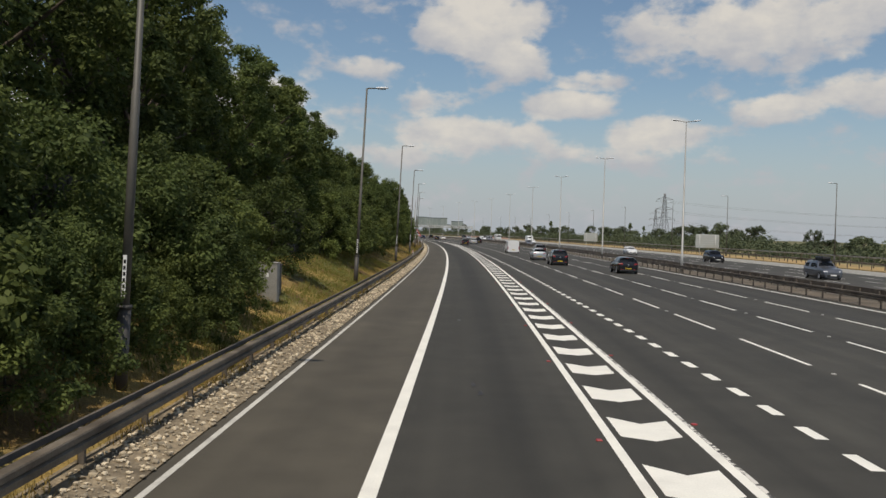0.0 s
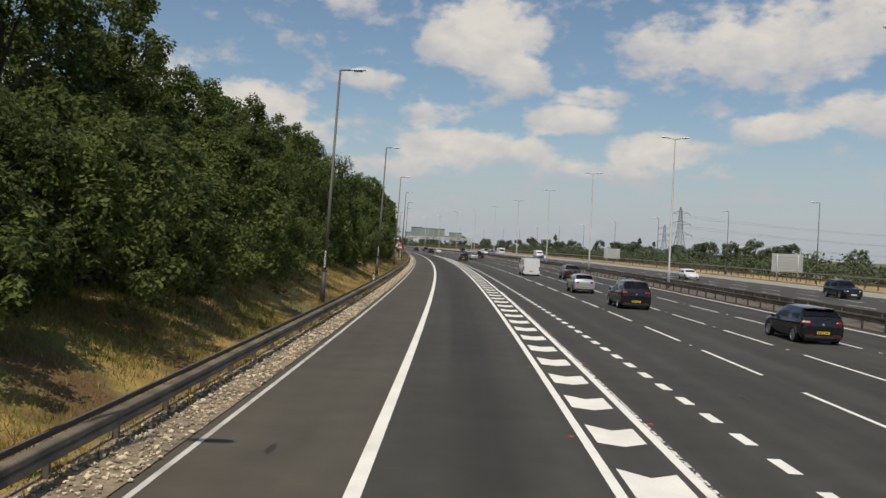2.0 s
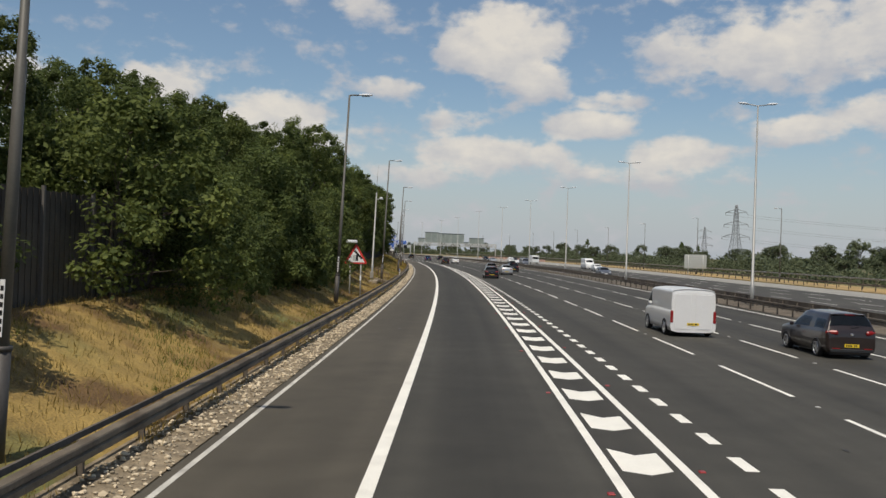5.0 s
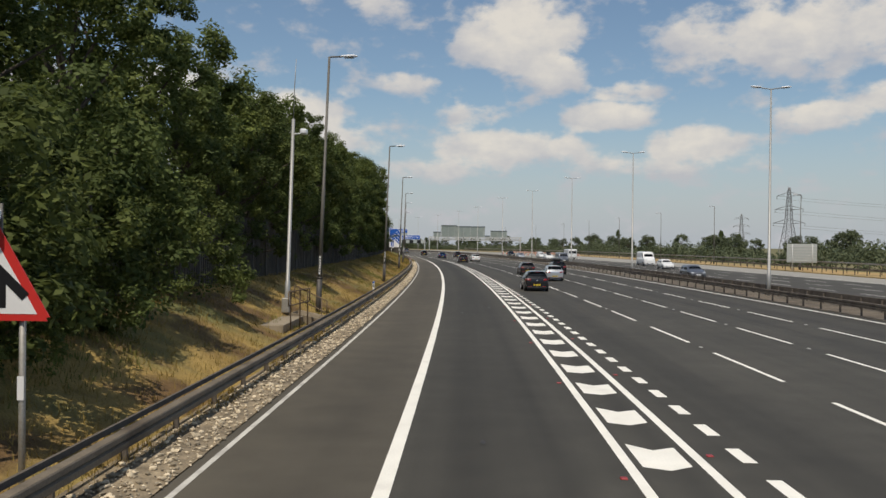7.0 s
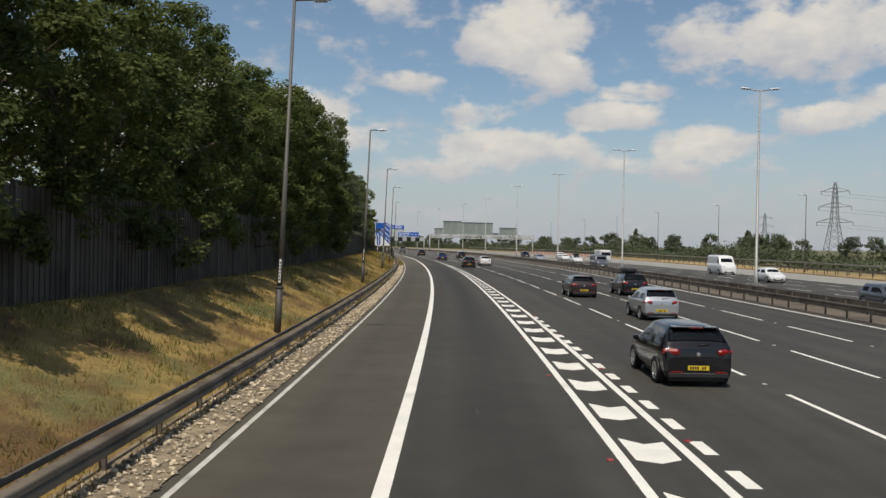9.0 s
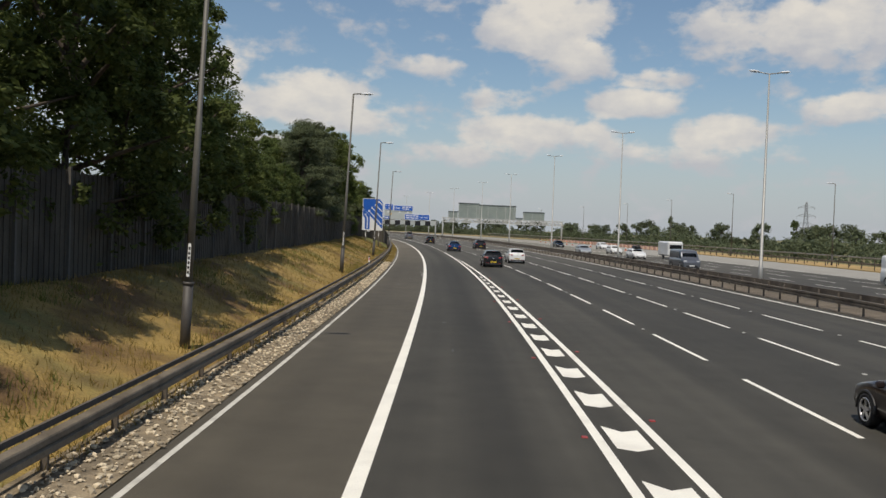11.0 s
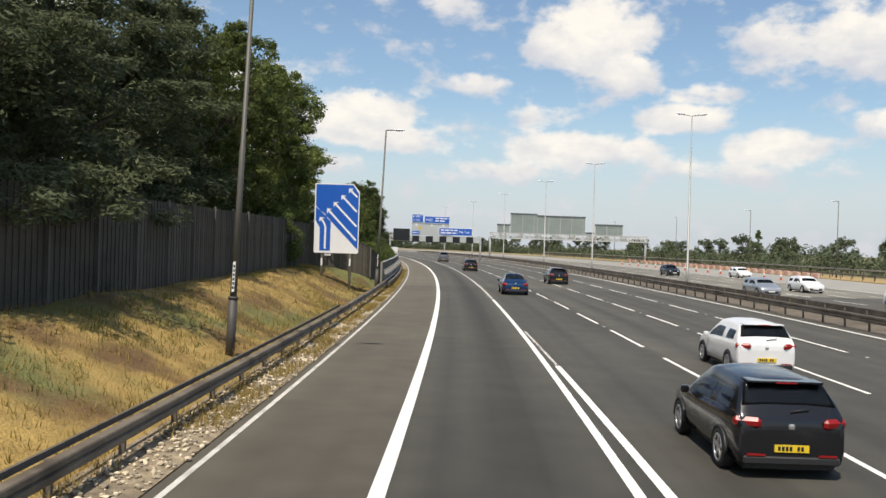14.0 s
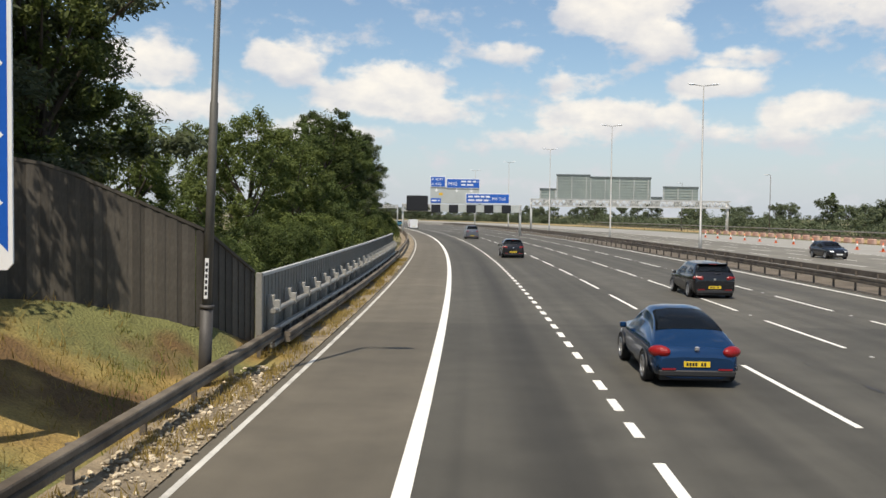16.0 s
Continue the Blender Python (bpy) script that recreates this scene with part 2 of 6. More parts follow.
def asphalt(name, base, lane=None, amount=0.34, paler=0.22):
    """Rolled asphalt: stone grain, patches, streaks drawn out along the road, and an oil-darkened lane middle. UV: metres across and along."""
    m = mat(name, base, 0.8, vary=0.16, scale=0.9, fine=45, bump=0.004, second=tuple(c * 1.18 for c in base), second_scale=0.11, spec=0.45)
    nt = m.node_tree
    b = nt.nodes["Principled BSDF"]
    link = b.inputs["Base Color"].links[0]
    col = link.from_socket
    uv = nt.nodes.new("ShaderNodeUVMap")
    mp = nt.nodes.new("ShaderNodeMapping")
    mp.inputs["Scale"].default_value = (1.05, 0.009, 1)
    nt.links.new(uv.outputs[0], mp.inputs[0])
    n = nt.nodes.new("ShaderNodeTexNoise")
    n.inputs["Scale"].default_value, n.inputs["Detail"].default_value = 1.0, 5.0
    nt.links.new(mp.outputs[0], n.inputs["Vector"])
    r = nt.nodes.new("ShaderNodeMapRange")
    r.inputs["From Min"].default_value, r.inputs["From Max"].default_value = 0.25, 0.75
    r.inputs["To Min"].default_value, r.inputs["To Max"].default_value = 1 - amount, 1 + amount
    nt.links.new(n.outputs["Fac"], r.inputs[0])
    fac = r.outputs[0]

    def op(kind, x, y):
        q = nt.nodes.new("ShaderNodeMath")
        q.operation = kind
        for i, v in enumerate((x, y)):
            if isinstance(v, (int, float)):
                q.inputs[i].default_value = v
            else:
                nt.links.new(v, q.inputs[i])
        return q.outputs[0]
    if lane is not None:
        sp = nt.nodes.new("ShaderNodeSeparateXYZ")
        nt.links.new(uv.outputs[0], sp.inputs[0])
        for at, half, deep in lane:
            u = op("DIVIDE", op("SUBTRACT", sp.outputs[0], at), half)
            g = op("DIVIDE", deep, op("ADD", 1.0, op("MULTIPLY", op("MULTIPLY", u, u), op("MULTIPLY", u, u))))
            fac = op("MULTIPLY", fac, op("SUBTRACT", 1.0, g))
    # an older, paler surface begins past the merge
    sy = nt.nodes.new("ShaderNodeSeparateXYZ")
    nt.links.new(uv.outputs[0], sy.inputs[0])
    old = nt.nodes.new("ShaderNodeMapRange")
    old.inputs["From Min"].default_value, old.inputs["From Max"].default_value = 318.0, 345.0
    old.inputs["To Min"].default_value, old.inputs["To Max"].default_value = 1.0, 1.42
    nt.links.new(sy.outputs[1], old.inputs[0])
    fac = op("MULTIPLY", fac, old.outputs[0])
    # the bridge deck beyond the joint is paler still
    deck = op("GREATER_THAN", sy.outputs[1], 381.9)
    fac = op("MULTIPLY", fac, op("ADD", 1.0, op("MULTIPLY", deck, paler)))
    sc = nt.nodes.new("ShaderNodeVectorMath")
    sc.operation = "SCALE"
    nt.links.new(col, sc.inputs[0])
    nt.links.new(fac, sc.inputs["Scale"])
    nt.links.new(sc.outputs[0], b.inputs["Base Color"])
    return m


ASPHALT = asphalt("dark_asphalt", (0.0465, 0.043, 0.0345), lane=((1.9, 0.62, 0.25), (0.55, 0.3, -0.06), (3.2, 0.25, -0.05)))
SHOULDER = asphalt("worn_shoulder_asphalt", (0.069, 0.060, 0.0445), lane=((-0.4, 0.35, -0.08), (-2.6, 0.4, -0.12)), amount=0.14)
FAR_ASPHALT = asphalt("worn_oncoming_asphalt", (0.052, 0.048, 0.039), paler=1.3)
TAR = mat("dark_tar", (0.035, 0.032, 0.028), 0.6, vary=0.15, scale=3, fine=40)
PALE_ROAD = mat("pale_concrete_road", (0.30, 0.285, 0.25), 0.85, vary=0.12, scale=0.3, fine=20)
PAINT = mat("white_road_paint", (0.84, 0.815, 0.73), 0.6, vary=0.07, scale=1.2, fine=30, bump=0.002, second=(0.72, 0.69, 0.615), second_scale=0.9, cut=(0.55, 0.75))
WORN_PAINT = mat("worn_edge_paint", (0.58, 0.56, 0.50), 0.65, vary=0.16, scale=1.5, fine=25, bump=0.002, second=(0.33, 0.31, 0.28), second_scale=1.4, cut=(0.5, 0.75))
BROKEN_PAINT = mat("flaked_road_paint", (0.055, 0.052, 0.047), 0.85, vary=0.12, scale=1.5, fine=25, second=(0.68, 0.65, 0.59), second_scale=7.0, cut=(0.46, 0.5))
DRY_GRASS = mat("dry_summer_grass", (0.34, 0.23, 0.07), 0.95, vary=0.28, scale=1.5, fine=18, bump=0.06, second=(0.15, 0.15, 0.05), second_scale=0.22, cut=(0.5, 0.62), third=((0.145, 0.084, 0.032), 0.4, (0.48, 0.62)))
FIELD = mat("far_grassland", (0.16, 0.14, 0.06), 0.95, vary=0.2, scale=0.05, fine=0.6, second=(0.07, 0.085, 0.03), second_scale=0.012)
STRAW = mat("straw_verge", (0.40, 0.27, 0.11), 0.95, vary=0.2, scale=0.3, fine=5, second=(0.27, 0.2, 0.085), second_scale=0.06)
BLADE = leaf_mat("grass_blades", (0.41, 0.295, 0.092), (0.2, 0.15, 0.045), 0.3)
GREEN_BLADE = leaf_mat("green_grass_blades", (0.235, 0.235, 0.062), (0.11, 0.125, 0.03), 0.3)
GRAVEL_BED = mat("gravel_bed", (0.28, 0.222, 0.145), 0.95, vary=0.4, scale=4, fine=30, bump=0.02, second=(0.17, 0.135, 0.09), second_scale=0.8)
STONE = mat("pale_gravel_stone", (0.45, 0.375, 0.265), 0.9, vary=0.15, scale=9, fine=60, island=0.45)
GALV = mat("weathered_galvanised_steel", (0.36, 0.35, 0.32), 0.62, 0.55, vary=0.16, scale=2.5, fine=30, second=(0.22, 0.19, 0.15), second_scale=1.3, cut=(0.5, 0.75))
OLD_STEEL = mat("dirty_barrier_steel", (0.175, 0.145, 0.108), 0.75, 0.12, vary=0.22, scale=2.2, fine=25, second=(0.085, 0.066, 0.047), second_scale=0.9)
CENTRE_STEEL = mat("rusty_central_barrier_steel", (0.125, 0.102, 0.078), 0.8, 0.12, vary=0.22, scale=1.6, fine=20, second=(0.07, 0.055, 0.042), second_scale=0.7)
DARK_GRAVEL = mat("dark_brown_gravel", (0.15, 0.122, 0.088), 0.95, vary=0.35, scale=2, fine=18, bump=0.02, second=(0.09, 0.072, 0.052), second_scale=0.5)
BAR_POST = mat("rusty_barrier_post", (0.13, 0.11, 0.09), 0.8, 0.2, vary=0.2, scale=5, fine=40)
LAMP_GREY = mat("grey_painted_lamp_column", (0.105, 0.102, 0.088), 0.55, 0.1, vary=0.12, scale=2, fine=30, second=(0.115, 0.105, 0.09), second_scale=0.8)
LAMP_BASE = mat("dark_lamp_base", (0.065, 0.06, 0.055), 0.6, 0.1, vary=0.15, scale=3, fine=30)
MAST = mat("pale_steel_mast", (0.32, 0.32, 0.305), 0.5, 0.35, vary=0.1, scale=0.6, fine=15)
HEAD = mat("white_lamp_housing", (0.72, 0.74, 0.76), 0.35, 0.0, vary=0.04, scale=4)
LENS_GLASS = mat("lamp_lens", (0.62, 0.66, 0.7), 0.15, 0.0, vary=0.0)
BARK = mat("brown_bark", (0.085, 0.066, 0.05), 0.95, vary=0.25, scale=3, fine=20, bump=0.02)
LEAF = leaf_mat("broad_leaves", (0.188, 0.222, 0.062), (0.040, 0.063, 0.020), 0.44)
LEAF_DARK = leaf_mat("dark_leaves", (0.148, 0.186, 0.056), (0.033, 0.054, 0.018), 0.44)
NEEDLE = leaf_mat("pine_needles", (0.15, 0.17, 0.086), (0.05, 0.066, 0.037), 0.38)
# far leaves are paled and greyed: distance haze is put into their colour
FAR_LEAF = leaf_mat("far_leaves_haze_tinted", (0.135, 0.155, 0.08), (0.065, 0.085, 0.052), 0.3)
FENCE_WOOD = mat("weathered_dark_fence_board", (0.095, 0.083, 0.066), 0.9, vary=0.2, scale=1.3, fine=22, bump=0.004, spread=0.22, second=(0.05, 0.043, 0.035), second_scale=0.5)
FENCE_POST = mat("grey_concrete_fence_post", (0.11, 0.103, 0.092), 0.9, vary=0.15, scale=2, fine=25)
BLUE = mat("blue_sign_face", (0.008, 0.10, 0.46), 0.4, vary=0.04, scale=1.5, fine=8)
SIGN_WHITE = mat("white_sign_face", (0.78, 0.78, 0.77), 0.4, vary=0.03, scale=2)
SIGN_RED = mat("red_sign_border", (0.58, 0.035, 0.03), 0.4, vary=0.04, scale=2)
SIGN_BLACK = mat("black_sign_face", (0.012, 0.012, 0.014), 0.45, vary=0.03, scale=2)
SIGN_BACK = mat("grey_sign_back", (0.46, 0.485, 0.46), 0.55, 0.2, vary=0.06, scale=0.8, fine=10)
PANEL_BACK = mat("dull_green_grey_sign_back", (0.36, 0.40, 0.36), 0.6, 0.1, vary=0.08, scale=0.5, fine=8)
VISOR = mat("dark_sign_head_strip", (0.10, 0.12, 0.12), 0.6, vary=0.08, scale=1)
RAIL_GREY = mat("pale_gantry_steel", (0.52, 0.52, 0.50), 0.55, 0.15, vary=0.08, scale=1, fine=15)
AMBER = mat("amber_patch", (0.75, 0.45, 0.03), 0.4, vary=0.0)
RUBBER = mat("tyre_rubber", (0.018, 0.018, 0.019), 0.8, vary=0.1, scale=8)
ALLOY = mat("alloy_rim", (0.55, 0.55, 0.56), 0.3, 0.8, vary=0.05, scale=8)
GLASS = mat("tinted_car_glass", (0.012, 0.015, 0.018), 0.06, 0.0, vary=0.0, spec=0.6)
TAIL = mat("red_tail_lamp", (0.26, 0.008, 0.008), 0.35, vary=0.0)
CLEAR_LAMP = mat("clear_lamp", (0.6, 0.62, 0.64), 0.12, vary=0.0)
PLATE_YELLOW = mat("yellow_plate", (0.75, 0.52, 0.03), 0.45, vary=0.0)
PLATE_WHITE = mat("white_plate", (0.75, 0.75, 0.73), 0.45, vary=0.0)
TRIM = mat("black_car_trim", (0.02, 0.02, 0.021), 0.5, vary=0.05, scale=5)
TAN_CONCRETE = mat("tan_weathered_concrete", (0.30, 0.25, 0.18), 0.95, vary=0.2, scale=1.5, fine=20, bump=0.006, second=(0.17, 0.135, 0.09), second_scale=0.9)
CONCRETE = mat("grey_parapet_panel", (0.215, 0.21, 0.185), 0.8, vary=0.14, scale=1.2, fine=20, bump=0.004, second=(0.22, 0.2, 0.17), second_scale=0.5)
PYLON_STEEL = mat("grey_pylon_steel", (0.23, 0.235, 0.24), 0.6, 0.4, vary=0.05, scale=0.5)
# ---- building blocks ----
def obj(name, bm, material, parent=None, label="", smooth=False):
    me = bpy.data.meshes.new(name)
    bm.to_mesh(me)
    bm.free()
    for mt in (material if isinstance(material, (list, tuple)) else (material,)):
        me.materials.append(mt)
    if smooth:
        for p in me.polygons:
            p.use_smooth = True
    ob = new(name, me)
    if parent is not None:
        ob.parent = parent
    if label:
        tagged(ob, label)
    return ob


def part(name, bm, material, parent, label="", smooth=False):
    """Links a bmesh as one mesh object under a thing or under a part."""
    return obj(name, bm, material, parent, label, smooth)


def shared(name, mesh, parent, m):
    """One more piece on a mesh that others use too."""
    ob = new(name, mesh)
    ob.parent = parent
    ob.matrix_basis = m
    return ob


def thing(name, label, category, m=None, group="", kind=""):
    e = new(name)
    e.empty_display_size = 0.3
    if m is not None:
        e.matrix_basis = m
    return tagged(e, label, category, group, kind)


def box(bm, x0, x1, y0, y1, z0, z1, m=None, bevel=0.0, mi=0):
    r = bmesh.ops.create_cube(bm, size=1.0)
    vs = r["verts"]
    bmesh.ops.scale(bm, vec=(x1 - x0, y1 - y0, z1 - z0), verts=vs)
    bmesh.ops.translate(bm, vec=((x0 + x1) / 2, (y0 + y1) / 2, (z0 + z1) / 2), verts=vs)
    fs = set(f for v in vs for f in v.link_faces)
    for f in fs:
        f.material_index = mi
    if m is not None:
        bmesh.ops.transform(bm, matrix=m, verts=vs)
    if bevel:
        es = list({e for v in vs for e in v.link_edges})
        bmesh.ops.bevel(bm, geom=es, offset=bevel, segments=1, affect="EDGES", profile=0.7)
    return vs


def tube(bm, pts, radii, n=8, cap=True):
    """A round bar through the points."""
    rings = []
    for i, p in enumerate(pts):
        p = Vector(p)
        a = Vector(pts[max(i - 1, 0)])
        b = Vector(pts[min(i + 1, len(pts) - 1)])
        q = (b - a).normalized().to_track_quat("Z", "Y")
        r = radii[i] if isinstance(radii, (list, tuple)) else radii
        rings.append([bm.verts.new(p + q @ Vector((r * math.cos(k * math.tau / n), r * math.sin(k * math.tau / n), 0))) for k in range(n)])
    for a, b in zip(rings, rings[1:]):
        for k in range(n):
            f = bm.faces.new((a[k], a[(k + 1) % n], b[(k + 1) % n], b[k]))
            f.smooth = True
    if cap:
        bm.faces.new(rings[0][::-1])
        bm.faces.new(rings[-1])


def steps(s0, s1, step):
    n = max(1, round((s1 - s0) / step))
    return [s0 + (s1 - s0) * i / n for i in range(n + 1)]


def val(v, s):
    return v(s) if callable(v) else v


def ribbon(bm, s0, s1, d0, d1, z, step=6.0, depth=0.0, mi=0):
    """A strip along the road between two offsets, which may change along it."""
    prev = None
    uvl = bm.loops.layers.uv.verify()
    at = {}
    for s in steps(s0, s1, step):
        cur = [bm.verts.new(P(s, val(d0, s), val(z, s))), bm.verts.new(P(s, val(d1, s), val(z, s)))]
        at[cur[0]], at[cur[1]] = (val(d0, s), s), (val(d1, s), s)
        if depth:
            cur += [bm.verts.new(P(s, val(d1, s), val(z, s) - depth)), bm.verts.new(P(s, val(d0, s), val(z, s) - depth))]
        if prev:
            n = len(cur)
            if n == 2:
                bm.faces.new((prev[0], prev[1], cur[1], cur[0])).material_index = mi
            else:
                for k in range(4):
                    bm.faces.new((prev[k], prev[(k + 1) % 4], cur[(k + 1) % 4], cur[k])).material_index = mi
        elif depth:
            bm.faces.new(cur)
        prev = cur
    if depth:
        bm.faces.new(prev[::-1])
    for f in bm.faces:
        for lp in f.loops:
            if lp.vert in at:
                lp[uvl].uv = at[lp.vert]


def sweep(bm, s0, s1, profile, step=4.0, smooth=False):
    """A closed profile of (d, z) carried along the road."""
    rings = []
    for s in steps(s0, s1, step):
        rings.append([bm.verts.new(P(s, d, z)) for d, z in (profile(s) if callable(profile) else profile)])
    n = len(rings[0])
    for a, b in zip(rings, rings[1:]):
        for k in range(n):
            f = bm.faces.new((a[k], a[(k + 1) % n], b[(k + 1) % n], b[k]))
            f.smooth = smooth
    bm.faces.new(rings[0])
    bm.faces.new(rings[-1][::-1])


# ---- lines of the plan ----
def lerp_table(*rows):
    xs, ys = [r[0] for r in rows], [r[1] for r in rows]
    return lambda s: float(np.interp(s, xs, ys))


SHOULDER_LINE = -2.82
c1 = lerp_table((-100, 3.71), (300, 3.71), (335, 3.58), (365, 3.46), (400, 3.42), (2000, 3.4))
c2 = lerp_table((-100, 5.6), (0, 5.28), (60, 5.03), (150, 4.93), (245, 4.86), (293, 4.42), (320, 4.1), (335, 3.9), (350, 3.66), (2000, 3.6))
dots = lerp_table((-100, 9.1), (0, 7.7), (18, 7.42), (50, 6.95), (108, 6.21), (190, 5.53), (245, 4.95))
m1 = lerp_table((-100, 11.9), (0, 11.0), (100, 10.08), (200, 9.1), (300, 8.05), (354, 7.38), (385, 7.05), (2000, 6.95))
LANE = 3.65


def er(s):
    return m1(s) + 7.3 + 4.0


def med(s):
    return er(s) + 2.3


FAR_EDGE = lerp_table((-100, 50.0), (260, 50.0), (400, 55.0), (520, 62.0), (2000, 62.0))
FENCE_D = lerp_table((-200, -9.2), (370.8, -9.2), (371.6, -7.6), (373.0, -4.95), (374.8, -4.3), (2000, -4.3))


def foot_z(s):
    """Height of the bank at the fence."""
    return float(np.interp(s, [-200, 335, 370, 371.6, 373, 374.8], [1.8, 1.7, 1.75, 1.6, 1.06, 0.45]))


def bank_z(s, d):
    """The verge: flat by the kerb, then a dry bank up to the fence."""
    f = FENCE_D(s)
    u = max(0.0, min(1.0, (-4.1 - d) / max(0.3, -4.1 - f)))
    u = u * u * (3 - 2 * u)
    return 0.10 + (foot_z(s) - 0.10) * u


# ---- ground ----
bm = bmesh.new()
prev = None
GD = [-2200, -900, -300, -120, -60, -34, -22, -15, -12]
for s in steps(-240, 1700, 20):
    cur = []
    for d in GD:
        w = foot_z(s) if s < 372 else -1.2
        cur.append(bm.verts.new(P(s, max(d, -1100), w - 0.06)))
    for d in (-9.4, -4.0, 3.0, 12, 40, 63, 75, 120, 260, 700, 1500, 2600):
        z = -0.35 if d < 60 else (0.1 if d < 100 else 0.0)
        cur.append(bm.verts.new(P(s, d, z)))
    if prev:
        for k in range(len(cur) - 1):
            bm.faces.new((prev[k], prev[k + 1], cur[k + 1], cur[k]))
    prev = cur
ground = tagged(obj("ground", bm, FIELD), "flat green and straw-coloured summer grassland to the horizon", "ground", kind="structure")

# ---- carriageways ----
bm = bmesh.new()
ribbon(bm, -240, 1300, 0.0, lambda s: er(s) + 0.75, 0.0, 6, 0.3)
road = tagged(obj("road", bm, ASPHALT), "dark asphalt motorway carriageway with white lane markings", "road", kind="structure")
bm = bmesh.new()
ribbon(bm, -240, 1300, -3.05, 0.0, 0.0, 6, 0.3)
shoulder = tagged(obj("hard_shoulder", bm, SHOULDER), "brownish worn asphalt hard shoulder beside the lane", "hard shoulder", kind="structure")
bm = bmesh.new()
ribbon(bm, -240, 1300, lambda s: med(s) + 1.5, lambda s: med(s) + 20.5, 0.0, 6, 0.3)
road_far = tagged(obj("road_oncoming", bm, FAR_ASPHALT), "dark asphalt oncoming motorway carriageway", "road", kind="structure")
bm = bmesh.new()
ribbon(bm, -240, 1300, lambda s: med(s) + 20.5, FAR_EDGE, 0.0, 6, 0.3)
road_pale = tagged(obj("road_edge_strip", bm, PALE_ROAD), "pale concrete strip along the oncoming carriageway", "road", kind="structure")
bm = bmesh.new()
ribbon(bm, -240, 1300, lambda s: er(s) + 0.75, lambda s: med(s) + 1.5, 0.02, 6, 0.3)
tagged(obj("central_reserve", bm, DARK_GRAVEL), "narrow gravelled central reservation between the carriageways", "central reserve", kind="structure")
bm = bmesh.new()
ribbon(bm, -240, 1300, FAR_EDGE, lambda s: FAR_EDGE(s) + 9, lambda s: 0.12, 6, 0.4)
tagged(obj("verge_far", bm, STRAW), "straw-coloured dry verge beyond the far carriageway", "verge", kind="structure")

# ---- verge with the dry bank ----
bm = bmesh.new()
prev = None
for s in steps(-80, 374.9, 1.6):
    f = FENCE_D(s)
    cur = []
    for i in range(13):
        d = -3.05 + (f - 0.6 + 3.05) * i / 12
        z = bank_z(s, d) if d < -4.0 else 0.02 + 0.08 * min(1, max(0, (-3.05 - d) / 0.9))
        if i > 3:
            z += 0.10 * noise.noise(Vector((s * 0.35, d * 0.6, 1.3))) + 0.04 * noise.noise(Vector((s * 1.3, d * 1.7, 7.0)))
        cur.append(bm.verts.new(P(s, d, z)))
    if prev:
        for k in range(12):
            fc = bm.faces.new((prev[k], prev[k + 1], cur[k + 1], cur[k]))
            fc.smooth = True
            fc.material_index = 1 if k < 2 else 0
    prev = cur
bank = tagged(obj("verge", bm, (DRY_GRASS, GRAVEL_BED)), "sun-dried grass bank rising to a fence behind the barrier", "verge", kind="structure")
bm = bmesh.new()
ribbon(bm, 372, 1300, -4.6, -3.05, 0.03, 4, 0.4)
tagged(obj("verge_bridge", bm, GRAVEL_BED), "narrow gravel strip below the bridge parapet", "verge", kind="structure")

# ---- markings ----
PZ = 0.004


def line(name, s0, s1, d, w, material, parent, step=5.0):
    bm = bmesh.new()
    if callable(d):
        ribbon(bm, s0, s1, lambda s: d(s) - w / 2, lambda s: d(s) + w / 2, PZ, step)
    else:
        ribbon(bm, s0, s1, d - w / 2, d + w / 2, PZ, step)
    return part(name, bm, material, parent)


line("edge_line", -60, 1200, 0.0, 0.235, PAINT, road)
line("shoulder_line", -60, 1200, SHOULDER_LINE, 0.105, WORN_PAINT, shoulder)
line("chevron_border", -60, 366.4, c1, 0.17, PAINT, road)
line("chevron_border", -60, 336, c2, 0.17, PAINT, road)
line("flaked_edge", 336, 346, c2, 0.09, BROKEN_PAINT, road, 3)
line("flaked_edge", 4, 112, lambda q: c2(q) + 0.125, 0.075, BROKEN_PAINT, road, 3)
line("edge_line", -60, 1200, er, 0.2, PAINT, road)
for k in range(3):
    s = -54.26 + (0.35 if k == 2 else 0.0)
    while s < 620:
        line("lane_dash", s, s + 6.0, lambda q, k=k: m1(q) + LANE * k, 0.13, PAINT, road, 3)
        s += 9.0
s = 15.59 - 2.0193 * 8
while s < 243:
    line("edge_dash", s, s + 1.0, dots, 0.24, PAINT, road, 1)
    s += 2.0193
s = 368.3
while s < 560:
    line("edge_dash", s - 0.5, s + 0.5, c1, 0.17, PAINT, road, 1)
    s += 1.87
# reflecting studs beside the lines and in the gaps between the dashes
STUD_RED, STUD_WHITE = mat("red_stud", (0.30, 0.02, 0.02), 0.4, vary=0.0), mat("white_stud", (0.42, 0.41, 0.38), 0.5, vary=0.0)
STUD = []
for mt in (STUD_RED, STUD_WHITE):
    bm = bmesh.new()
    box(bm, -0.055, 0.055, -0.06, 0.06, -0.01, 0.022, bevel=0.012)
    me = bpy.data.meshes.new("road_stud")
    bm.to_mesh(me)
    bm.free()
    me.materials.append(mt)
    STUD.append(me)
for k in range(34):
    s = 8.0 + 9.0 * k
    shared("road_stud", STUD[0], road, F(s, c1(s) - 0.22))
    shared("road_stud", STUD[0], road, F(s + 1.5, c2(s) + 0.24))
